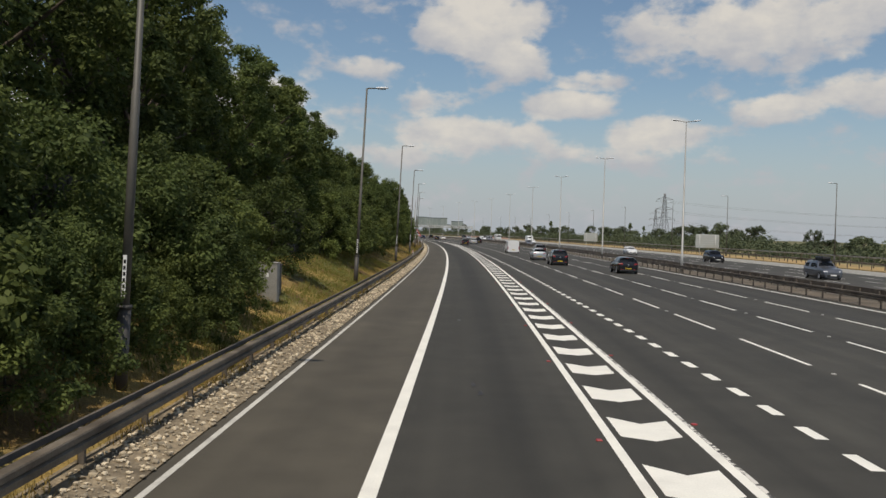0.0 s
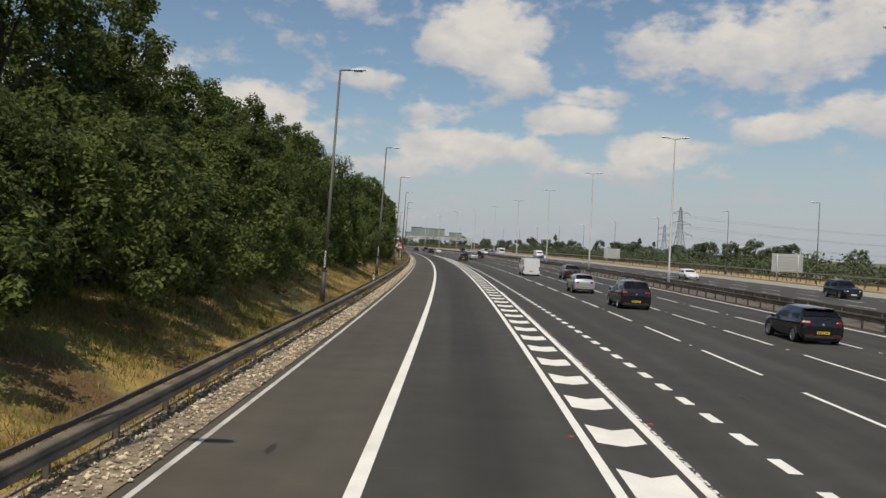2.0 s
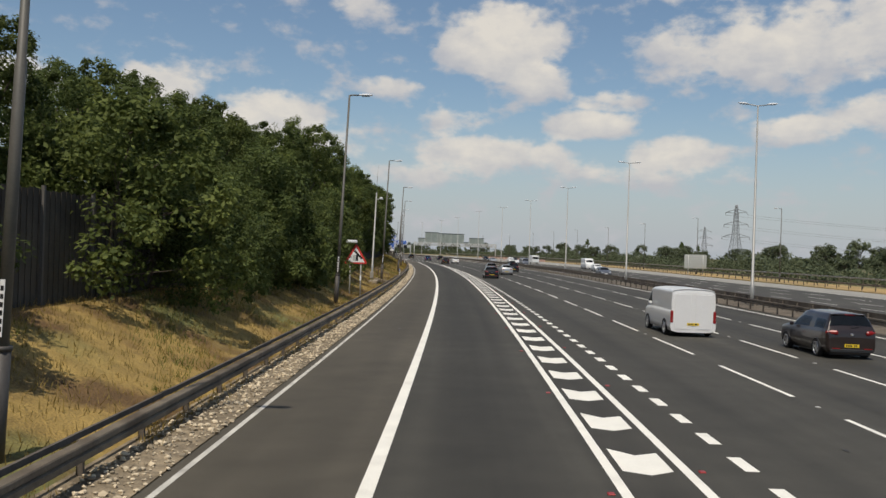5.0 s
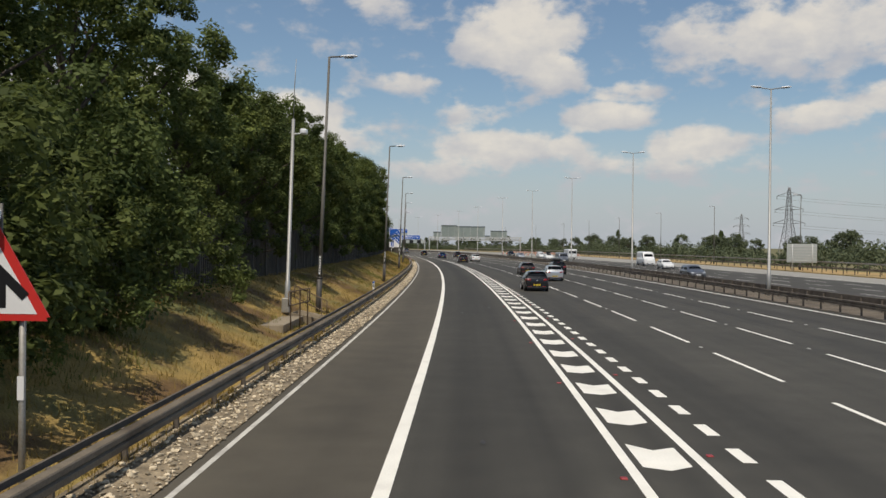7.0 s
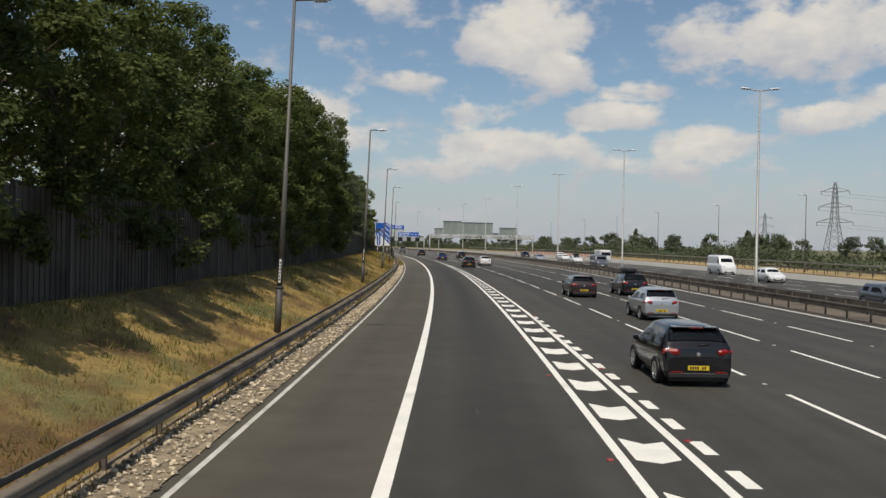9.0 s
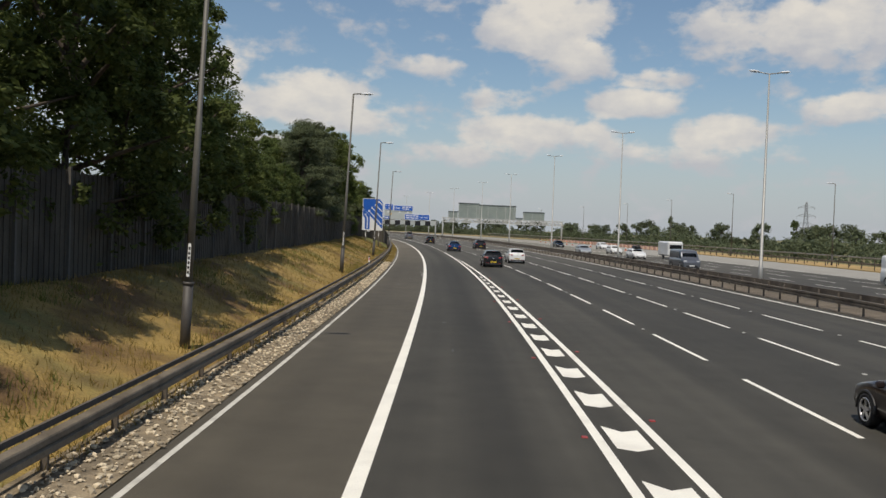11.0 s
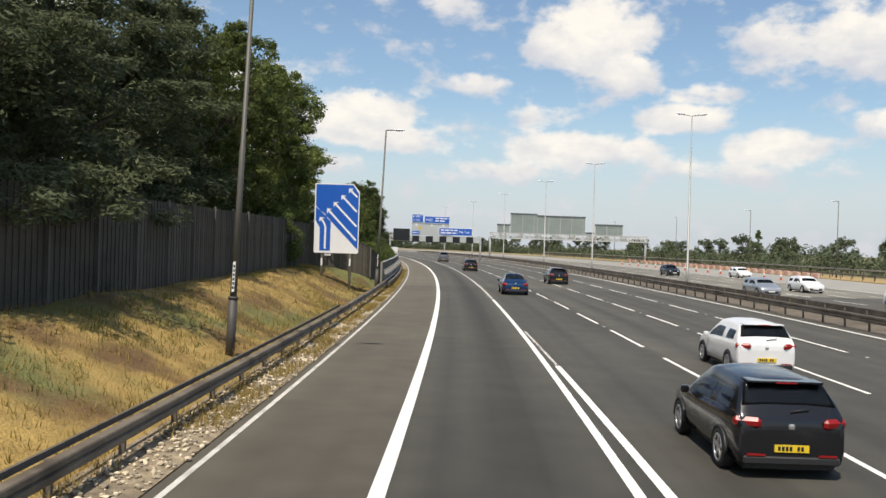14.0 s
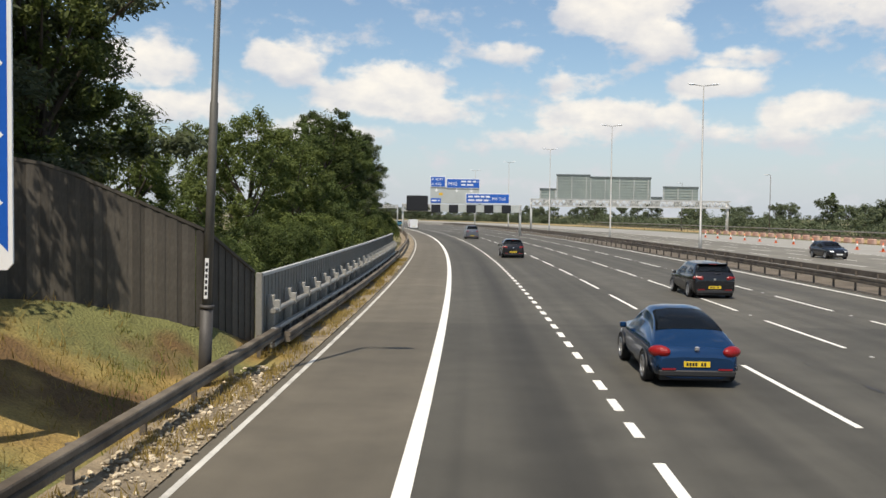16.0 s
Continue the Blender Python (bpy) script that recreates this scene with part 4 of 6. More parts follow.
AWAY = pose(0, -260, -40)
belt_top = lerp_table((-20, 14), (63, 14), (74, 12.5), (84, 11.7), (92, 11.7), (96, 11.0), (104, 10.8), (108, 9.8), (113, 9.8), (118, 12.8), (128, 13.0), (133, 11.2), (137, 9.7), (146, 9.6), (152, 10.6), (163, 10.6), (175, 11.0), (179, 12.3), (187, 12.8), (192, 11.6), (198, 11.2), (208, 12.0), (245, 12.5), (252, 13.3), (274, 13.6), (280, 12.4), (286, 10.6), (291, 9), (296, 7.6), (306, 7.4), (318, 7.4))


def belt_scale(s, h):
    """Each tree as tall as the belt is there."""
    return (3.4 + (belt_top(s) - 3.4) * 1.087 - 1.5) / (h + 1.75)


BELT = "trees behind the fence"
temps = []
for i, (h, r, b, lf) in enumerate(((13.2, 3.7, 1.6, LEAF), (14.0, 3.9, 1.8, LEAF_DARK), (12.2, 3.5, 1.4, LEAF), (13.6, 3.6, 1.6, LEAF_DARK))):
    temps.append((i, h, r, b, lf))
rng = random.Random(21)


def plant(template, used, s, d, z, scale, label=None, wide=1.0):
    m = F(s, d, z, rng.uniform(0, 360)) @ Matrix.Diagonal((scale * wide, scale * wide, scale * rng.uniform(0.94, 1.07), 1))
    if not used:
        template.matrix_basis = m
        used.append(1)
        o = template
    else:
        o = copy_thing(template, m)
        o.matrix_basis = m
    if label:
        tagged(o, label)
    return o


BROAD = [tree("broadleaf_tree", "dense dark green broadleaf tree in full summer leaf behind the fence" if lf is LEAF_DARK else "mid green broadleaf tree in full summer leaf behind the fence",
              11 + i, h, r, b, 264, 100, 0.215, lf, "round", AWAY, BELT) for i, h, r, b, lf in temps]
used = [[] for _ in BROAD]
s = -14.0
k = 0
while s < 318:
    i = k % 4
    plant(BROAD[i], used[i], s, (-12.6 if s < 180 else -10.9) + rng.uniform(-0.7, 0.7), 1.5, belt_scale(s, temps[i][1]) * rng.uniform(0.96, 1.04), None, 1.1 if 188 < s < 305 else 1.0)
    s += rng.uniform(4.3, 5.8) * (1.0 if belt_scale(s, 13) > 0.72 else 0.75)
    k += 1
s = -10.0
while s < 292:
    i = rng.randrange(4)
    plant(BROAD[i], used[i], s, -18.5 + rng.uniform(-1, 1), 1.5, rng.uniform(0.98, 1.1) * belt_scale(s, temps[i][1]))
    s += rng.uniform(9.0, 12.0)
for s, d, z, sc in ((396, -9.5, -1.2, 0.62), (402, -8.6, -1.2, 0.66), (409, -9.4, -1.2, 0.7), (417, -9.0, -1.2, 0.78), (426, -9.5, -1.2, 0.82), (436, -9.6, -1.0, 0.86), (448, -10, -0.8, 0.86), (460, -10.5, -0.6, 0.85), (474, -11, -0.5, 0.85), (490, -11.5, -0.5, 0.9), (392, -15, -1.2, 0.7), (412, -16, -1.2, 0.8), (510, -13, -0.4, 0.85), (530, -14, -0.4, 0.85), (552, -15, -0.4, 0.85)):
    i = rng.randrange(4)
    plant(BROAD[i], used[i], s, d, z, sc, "mid green broadleaf tree in full leaf beyond the bridge parapet")
pine = tree("pine_tree", "dark blue-green pine tree with layered boughs behind the fence", 31, 14.0, 3.9, 2.8, 306, 100, 0.24, NEEDLE, "pine", AWAY, "pines behind the fence", 0.8)
pu = []
for s, d, sc in ((322, -11.0, 0.74), (328, -11.2, 0.77), (334, -11.6, 0.8), (340, -12.6, 0.82), (346, -12.4, 0.84), (352, -13.0, 0.86), (376, -13.5, 0.92), (381, -12.4, 0.92), (447, -8.6, 0.72)):
    plant(pine, pu, s, d, 1.3, sc, None, 1.28)
for s, sc in ((324, 0.5), (331, 0.6), (338, 0.72), (345, 0.78), (352, 0.84), (359, 0.9), (366, 0.9), (373, 0.92)):
    i = rng.randrange(4)
    plant(BROAD[i], used[i], s, -17.5 + rng.uniform(-0.8, 0.8), 1.3, sc)
birch = tree("birch_tree", "light green birch tree with hanging twigs behind the fence", 37, 13.0, 3.2, 1.5, 264, 95, 0.19, LEAF, "round", AWAY, "", 0.3)
bu = []
plant(birch, bu, 378.5, -11.2, 0.2, 0.8)
for s, d, sc in ((357.0, -12.6, 1.03), (363.5, -12.5, 1.06), (370.0, -11.5, 1.0)):
    plant(birch, bu, s, d, 1.3, sc, None, 1.05)
plant(birch, bu, 390, -13.0, -1.0, 0.62)
plant(birch, bu, 386, -15.5, 0.0, 0.62)

SHRUBS = [tree("shrub", "bushy green roadside shrub with dense leaves in front of the fence" if i else "dark green spreading shrub with dense leaves in front of the fence", 51 + i, 3.6, 2.3, 0.15, 165, 80, 0.13, (LEAF_DARK, LEAF)[i], "shrub", AWAY, "shrubs on the bank") for i in range(2)]
su = [[], []]


def shrubs(s0, s1, d0, d1, gap, lo, hi):
    s = s0
    while s < s1:
        d = rng.uniform(d0, d1)
        i = rng.randrange(2)
        plant(SHRUBS[i], su[i], s, d, bank_z(s, d) - 0.15, rng.uniform(lo, hi))
        s += rng.uniform(0.7, 1.3) * gap


shrubs(-6, 30, -6.6, -5.9, 2.0, 0.42, 0.7)
shrubs(-6, 33, -8.6, -7.2, 2.4, 0.9, 1.35)
shrubs(36, 45, -9.3, -8.9, 2.4, 0.7, 0.9)
shrubs(60, 98, -8.9, -8.0, 2.5, 0.9, 1.3)
shrubs(119, 129, -9.2, -8.7, 2.8, 0.9, 1.25)
shrubs(138, 179, -9.2, -8.0, 2.8, 0.95, 1.5)
shrubs(156, 178, -7.8, -7.2, 3.5, 0.5, 0.7)
plant(SHRUBS[1], su[1], 185.6, -8.3, bank_z(185.6, -8.3) - 0.15, 1.0)
plant(SHRUBS[0], su[0], 43.6, -7.9, bank_z(43.6, -7.9) - 0.15, 0.95)
for k, (s, d, sc) in enumerate(((107.5, -8.9, 1.7), (111.0, -8.5, 1.6), (114.4, -8.1, 1.8), (117.6, -7.8, 1.5))):
    plant(SHRUBS[k % 2], su[k % 2], s, d, bank_z(s, d) - 0.15, sc, None, 0.66)
shrubs(364, 366, -10.6, -10.4, 4.0, 0.92, 0.95)
shrubs(188, 300, -11.4, -11.2, 9.0, 0.7, 0.9)
shrubs(378, 418, -7.6, -6.2, 3.0, 0.5, 0.8)
shrubs(400, 470, -7.0, -6.0, 5.0, 0.5, 0.8)

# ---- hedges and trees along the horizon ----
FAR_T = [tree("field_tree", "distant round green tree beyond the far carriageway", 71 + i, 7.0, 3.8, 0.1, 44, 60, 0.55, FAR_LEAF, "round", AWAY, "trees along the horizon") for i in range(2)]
fu = [[], []]
for k in range(110):
    s = 90 + k * 7 + rng.uniform(-3, 3)
    far = 80 + rng.uniform(0, 16) if k < 85 else 62 + rng.uniform(0, 20)
    i = k % 2
    plant(FAR_T[i], fu[i], s, far + max(0, (s - 300)) * 0.03, 0, rng.uniform(0.36, 0.56) * (0.8 + 0.25 * math.sin(s * 0.045)), None, 1.55)
for k in range(70):
    s = 330 + k * 9 + rng.uniform(-6, 6)
    i = k % 2
    plant(FAR_T[i], fu[i], s, 120 + rng.uniform(0, 50), 0, rng.uniform(0.9, 1.3))
for k in range(26):
    s = 690 + k * 12
    i = k % 2
    plant(FAR_T[i], fu[i], s, -60 + k * 10 + rng.uniform(-8, 8), 0, rng.uniform(1.0, 1.5))
hc, hr = [], []
q = np.random.RandomState(3)
for k in range(1700):
    s = 60 + 760 * q.rand()
    a = P(s, FAR_EDGE(s) + 11 + 10 * q.rand() + max(0, s - 380) * 0.02)
    hc.append((a.x, a.y, 0.4 + 3.0 * q.rand() * (0.7 + 0.5 * math.sin(s * 0.07))))
    hr.append(1.1 + 0.7 * q.rand())
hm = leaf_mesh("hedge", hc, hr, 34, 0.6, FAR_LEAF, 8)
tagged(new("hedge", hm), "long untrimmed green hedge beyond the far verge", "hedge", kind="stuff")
poplar = tree("poplar_tree", "narrow dark poplar tree standing alone on the horizon", 91, 13.0, 1.9, 0.5, 40, 60, 0.55, LEAF_DARK, "poplar", AWAY, "poplars")
po = []
for s, d, sc in ((669, 196, 1.0), (640, 249, 0.95), (650, 258, 1.02), (640, 262, 0.9)):
    plant(poplar, po, s, d, 0, sc)

# ---- grass on the bank and stones by the barrier ----
def blades(name, label, material, n, seed, s0, s1, d0, d1, h, w, where=None):
    r = np.random.RandomState(seed)
    v, f = [], []
    while len(f) < n:
        s, d = s0 + (s1 - s0) * r.rand(), d0 + (d1 - d0) * r.rand()
        if d < FENCE_D(s) + 0.1 or (where and not where(s, d)):
            continue
        p = P(s, d, bank_z(s, d) + (0.10 * noise.noise(Vector((s * 0.35, d * 0.6, 1.3))) if d < -4.6 else 0) - 0.02)
        for _ in range(3):
            a = r.rand() * math.tau
            o = Vector((r.normal() * 0.09, r.normal() * 0.09, 0))
            hh = h * (0.5 + 0.9 * r.rand())
            x = Vector((math.cos(a), math.sin(a), 0)) * w
            lean = Vector((r.normal(), r.normal(), 0)) * hh * 0.35
            k = len(v)
            v += [p + o - x, p + o + x, p + o + lean + Vector((0, 0, hh))]
            f.append((k, k + 1, k + 2))
    me = bpy.data.meshes.new(name)
    me.from_pydata(v, [], f)
    me.materials.append(material)
    return tagged(new(name, me), label, "grass", kind="stuff")


blades("dry_grass", "long dry straw-coloured grass on the bank", BLADE, 90000, 4, 0, 372, -9.1, -4.2, 0.17, 0.012)
blades("green_grass", "greener weeds and grass tufts on the bank", GREEN_BLADE, 32000, 5, 0, 372, -9.1, -4.2, 0.17, 0.014, lambda s, d: noise.noise(Vector((s * 0.16, d * 0.35, 4.0))) > 0.12)

blades("young_grass", "young green grass and weeds on the bank", GREEN_BLADE, 26000, 12, 18, 80, -9.1, -4.2, 0.19, 0.014, lambda s, d: noise.noise(Vector((s * 0.2, d * 0.5, 6.0))) > -0.2)
blades("verge_straw", "dry straw and weeds along the foot of the barrier", BLADE, 16000, 6, 325, 420, -4.05, -3.1, 0.13, 0.011, lambda s, d: noise.noise(Vector((s * 0.5, d * 1.5, 9.0))) > -0.1)
blades("barrier_weeds", "dry weeds under the crash barrier", BLADE, 14000, 7, 2, 330, -4.3, -3.85, 0.14, 0.011, lambda s, d: noise.noise(Vector((s * 0.3, d * 1.5, 2.0))) > 0.0)

r = np.random.RandomState(9)
ico = bmesh.new()
bmesh.ops.create_icosphere(ico, subdivisions=1, radius=1.0)
iv = np.array([v.co[:] for v in ico.verts])
ifc = [[v.index for v in f.verts] for f in ico.faces]
ico.free()
v, f = [], []
N = 27000
for k in range(N):
    s = 2 + 371 * r.rand()
    d = -3.02 - 0.95 * r.rand() ** 0.85
    sz = 0.015 + 0.036 * r.rand() ** 1.8
    a = r.rand() * math.tau
    sc = np.array([sz * (0.8 + 0.7 * r.rand()), sz * (0.8 + 0.7 * r.rand()), sz * (0.5 + 0.4 * r.rand())])
    w = iv * (1 + 0.18 * r.normal(size=(len(iv), 1))) * sc
    ca, sa = math.cos(a), math.sin(a)
    w = np.c_[w[:, 0] * ca - w[:, 1] * sa, w[:, 0] * sa + w[:, 1] * ca, w[:, 2]]
    p = P(s, d, 0.03 + 0.08 * min(1, (-3.05 - d) / 0.9) + sz * 0.3)
    o = len(v)
    v += (w + np.array(p[:])).tolist()
    f += [[o + i for i in q] for q in ifc]
me = bpy.data.meshes.new("gravel")
me.from_pydata(v, [], f)
me.materials.append(STONE)
tagged(new("gravel", me), "loose pale gravel stones between the shoulder and the barrier", "gravel", kind="stuff")
# ---- signs ----
def flat_poly(bm, pts, y, depth=0.004):
    """A thin plate from outline points (x, z) on the plane at y, facing back along the road."""
    f = bm.faces.new([bm.verts.new((x, y, z)) for x, z in pts])
    f.normal_update()
    if f.normal.y > 0:
        f.normal_flip()
    g = bmesh.ops.extrude_face_region(bm, geom=[f])
    bmesh.ops.translate(bm, vec=(0, -depth, 0), verts=[v for v in g["geom"] if isinstance(v, bmesh.types.BMVert)])


def stroke(bm, pts, w, y, depth=0.003):
    for (x0, z0), (x1, z1) in zip(pts, pts[1:]):
        v = Vector((x1 - x0, z1 - z0))
        n = Vector((-v.y, v.x)).normalized() * w / 2
        flat_poly(bm, [(x0 + n.x, z0 + n.y), (x1 + n.x, z1 + n.y), (x1 - n.x, z1 - n.y), (x0 - n.x, z0 - n.y)], y, depth)


def lane_sign(m):
    W, H, Z0 = 2.76, 4.3, 2.53
    e = thing("lane_sign", "tall blue motorway sign with white joining-lane arrows on two posts", "road sign", m)

    def uv(u, v):
        return (-W / 2 + W * u, Z0 + H * (1 - v))
    bm = bmesh.new()
    flat_poly(bm, [uv(0.02, 0), uv(0.86, 0), uv(1, 0.115), uv(1, 0.98), uv(0.97, 1), uv(0.02, 1), uv(0, 0.985), uv(0, 0.01)], 0.0, 0.03)
    plate = part("panel", bm, SIGN_WHITE, e)
    bm = bmesh.new()
    flat_poly(bm, [uv(0.025, 0.016), uv(0.85, 0.016), uv(0.978, 0.135), uv(0.978, 0.945), uv(0.368, 0.54), uv(0.362, 0.968), uv(0.125, 0.968), uv(0.125, 0.64), uv(0.025, 0.535)], -0.0315, 0.003)
    face = part("blue_field", bm, BLUE, plate)

    def arrow(pts, w=0.085):
        bm = bmesh.new()
        p = [uv(*q) for q in pts]
        stroke(bm, p[:-1] + [tuple(Vector(p[-1]) - (Vector(p[-1]) - Vector(p[-2])).normalized() * 0.17)], w, -0.036)
        a, b = Vector(p[-2]), Vector(p[-1])
        u = (b - a).normalized()
        n = Vector((-u.y, u.x))
        flat_poly(bm, [tuple(b), tuple(b - u * 0.24 + n * 0.23), tuple(b - u * 0.19 + n * 0.06), tuple(b - u * 0.19 - n * 0.06), tuple(b - u * 0.24 - n * 0.23)], -0.0395, 0.003)
        part("arrow", bm, SIGN_WHITE, plate)
    arrow([(0.245, 0.94), (0.25, 0.63), (0.225, 0.575), (0.115, 0.485)], 0.12)
    arrow([(0.94, 0.81), (0.275, 0.36)], 0.12)
    arrow([(0.945, 0.61), (0.42, 0.265)], 0.12)
    arrow([(0.945, 0.40), (0.59, 0.165)], 0.12)
    arrow([(0.95, 0.19), (0.75, 0.065)], 0.12)
    for u0, v0, u1, v1 in ((0.035, 0.335, 0.10, 0.38), (0.165, 0.41, 0.245, 0.455), (0.275, 0.485, 0.355, 0.53)):
        bm = bmesh.new()
        stroke(bm, [uv(u0, v0), uv(u1, v1)], 0.04, -0.036)
        part("dash", bm, SIGN_WHITE, plate)
    for x in (-0.88, 0.87):
        bm = bmesh.new()
        tube(bm, [(x, 0.1, -0.3), (x, 0.1, Z0 + H - 0.3)], 0.085, 10)
        p = part("post", bm, GALV, e)
        bm = bmesh.new()
        box(bm, x - 0.05, x + 0.05, 0.008, 0.014, 1.75, 2.2)
        part("sticker", bm, SIGN_WHITE, p)
    bm = bmesh.new()
    for z in (Z0 + 0.5, Z0 + 2.0, Z0 + 3.5):
        box(bm, -W / 2 + 0.1, W / 2 - 0.1, 0.0, 0.05, z - 0.03, z + 0.03)
    part("backing_rail", bm, GALV, e)
    bm = bmesh.new()
    box(bm, -0.72, -0.32, 0.02, 0.08, Z0 - 0.17, Z0 - 0.02, bevel=0.01)
    part("lower_board", bm, SIGN_WHITE, e)
    return e


lane_sign(F(365.2, -6.4, 0.12))


def warning_sign(m):
    e = thing("warning_sign", "red-bordered white triangle sign for merging traffic on grey posts", "road sign", m)
    W, H, Z0 = 1.5, 1.3, 2.36

    def tri(k, up=0.0):
        c = Z0 + H / 3
        return [((-W / 2) * k, c - H / 3 * k + up), ((W / 2) * k, c - H / 3 * k + up), (0.0, c + 2 * H / 3 * k + up)]
    bm = bmesh.new()
    flat_poly(bm, tri(1.0), 0.0, 0.02)
    bmesh.ops.bevel(bm, geom=[ed for ed in bm.edges if abs(ed.verts[0].co.y - ed.verts[1].co.y) > 0.01], offset=0.06, segments=3, affect="EDGES")
    plate = part("border", bm, SIGN_RED, e)
    bm = bmesh.new()
    flat_poly(bm, tri(0.74, -0.02), -0.0215, 0.003)
    part("field", bm, SIGN_WHITE, plate)
    bm = bmesh.new()
    stroke(bm, [(0.06, Z0 + 0.17), (0.06, Z0 + 0.58)], 0.15, -0.0255)
    part("symbol", bm, SIGN_BLACK, plate)
    bm = bmesh.new()
    stroke(bm, [(-0.12, Z0 + 0.83), (0.40, Z0 + 0.32)], 0.13, -0.029)
    part("symbol", bm, SIGN_BLACK, plate)
    bm = bmesh.new()
    flat_poly(bm, [(-0.2, Z0 + 0.17), (-0.03, Z0 + 0.17), (-0.03, Z0 + 0.55), (-0.2, Z0 + 0.55)], -0.0255, 0.002)
    part("grey_patch", bm, SIGN_BACK, plate)
    for x in (-0.36, 0.32):
        bm = bmesh.new()
        tube(bm, [(x, 0.06, -0.8), (x, 0.06, Z0 + (0.55 if x < 0 else 0.6))], 0.045, 10)
        p = part("post", bm, GALV, e)
    bm = bmesh.new()
    tube(bm, [(0.02, 0.06, Z0 + 0.4), (0.02, 0.06, Z0 + 1.56)], 0.025, 8)
    part("bracket", bm, LAMP_GREY, e)
    bm = bmesh.new()
    box(bm, 0.275, 0.365, 0.008, 0.013, 1.3, 1.62)
    part("sticker", bm, SIGN_WHITE, p)
    bm = bmesh.new()
    box(bm, -0.66, 0.06, -0.28, 0.02, Z0 + 1.32, Z0 + 1.5, bevel=0.04)
    part("lamp_box", bm, HEAD, e)
    return e


warning_sign(F(168.5, -5.1, 0.0))


# ---- text that can be read ----
def words(text, size, m, parent, material=None):
    cu = bpy.data.curves.new("lettering", "FONT")
    cu.body, cu.size, cu.extrude = text, size, 0.004
    ob = bpy.data.objects.new("lettering", cu)
    me = bpy.data.meshes.new_from_object(ob)
    bpy.data.objects.remove(ob)
    me.materials.append(material or SIGN_WHITE)
    o = new("lettering", me)
    o.parent = parent
    o.matrix_basis = m
    return o


# ---- gantries ----
def gantry_leg(e, x, top):
    bm = bmesh.new()
    for y in (-0.35, 0.35):
        tube(bm, [(x, y, -0.4), (x, y, top)], 0.15, 8)
    for k in range(6):
        z = 0.4 + k * (top - 0.8) / 6
        tube(bm, [(x, -0.35, z), (x, 0.35, z + (top - 0.8) / 6)], 0.04, 5)
    part("leg", bm, RAIL_GREY, e)


def truss(e, x0, x1, z0, z1):
    for z in (z0, z1):
        for y in (-0.6, 0.6):
            bm = bmesh.new()
            box(bm, x0, x1, y - 0.12, y + 0.12, z - 0.13, z + 0.13)
            part("chord", bm, RAIL_GREY, e)
    n = int((x1 - x0) / (z1 - z0) / 1.0)
    for y in (-0.6, 0.6):
        for k in range(n):
            a, b = x0 + (x1 - x0) * k / n, x0 + (x1 - x0) * (k + 0.5) / n
            c = x0 + (x1 - x0) * (k + 1) / n
            for lo, hi in ((a, b), (c, b)):
                bm = bmesh.new()
                tube(bm, [(lo, y, z0), (hi, y, z1)], 0.1, 5)
                part("brace", bm, RAIL_GREY, e)


def panel(e, x0, x1, z0, z1, y, material, name="sign_panel", border=None):
    bm = bmesh.new()
    box(bm, x0, x1, y, y + 0.08, z0, z1, bevel=0.02)
    p = part(name, bm, border or material, e)
    if border:
        bm = bmesh.new()
        box(bm, x0 + 0.1, x1 - 0.1, y - 0.012, y - 0.003, z0 + 0.1, z1 - 0.1)
        part("face", bm, material, p)
    return p


def bars(p, x0, x1, z, h, y, material):
    bm = bmesh.new()
    q = random.Random(int(x0 * 100 + z * 10))
    x = x0
    while x < x1:
        w = q.uniform(0.5, 1.1)
        box(bm, x, min(x + w, x1), y - 0.008, y, z, z + h)
        x += w + 0.22
    part("text_bar", bm, material, p)


g = thing("sign_gantry", "grey steel gantry with blue direction signs and dark lane signals", "gantry", F(500, 0, -0.1, -1.5))
gantry_leg(g, -4.0, 5.2)
gantry_leg(g, 15.4, 5.2)
truss(g, -4.2, 15.6, 4.05, 5.0)
bm = bmesh.new()
box(bm, -3.4, 0.1, -1.0, -0.7, 4.0, 6.5, bevel=0.04)
part("message_board", bm, SIGN_BLACK, g)
for k in range(5):
    x = 1.4 + 2.9 * k
    bm = bmesh.new()
    box(bm, x - 0.75, x + 0.75, -0.95, -0.7, 3.75, 5.05, bevel=0.03)
    part("lane_signal", bm, SIGN_BLACK, g)
    bm = bmesh.new()
    box(bm, x + 0.8, x + 2.1, -0.75, -0.69, 3.9, 5.0)
    part("screen", bm, SIGN_BACK, g)
panel(g, 0.5, 8.5, 5.25, 8.0, -0.72, SIGN_BACK, "grey_panel")
p = panel(g, 0.45, 2.95, 7.9, 9.7, -0.84, BLUE, border=SIGN_WHITE)
words("A 4097", 0.66, pose(0.66, -0.857, 8.98, 90, 0, 0), p)
words("A 446", 0.66, pose(0.66, -0.857, 8.2, 90, 0, 0), p)
p = panel(g, 3.1, 8.6, 7.75, 9.35, -0.84, BLUE, border=SIGN_WHITE)
words("M42", 0.85, pose(3.4, -0.857, 8.2, 90, 0, 0), p)
bars(p, 5.5, 8.3, 8.75, 0.26, -0.86, SIGN_WHITE)
bars(p, 5.5, 7.6, 8.2, 0.26, -0.86, SIGN_WHITE)
p = panel(g, 6.3, 13.5, 5.3, 6.95, -0.88, BLUE, border=SIGN_WHITE)
words("M6 Toll", 0.72, pose(10.6, -0.897, 5.85, 90, 0, 0), p)
bars(p, 6.7, 10.3, 6.3, 0.28, -0.9, SIGN_WHITE)
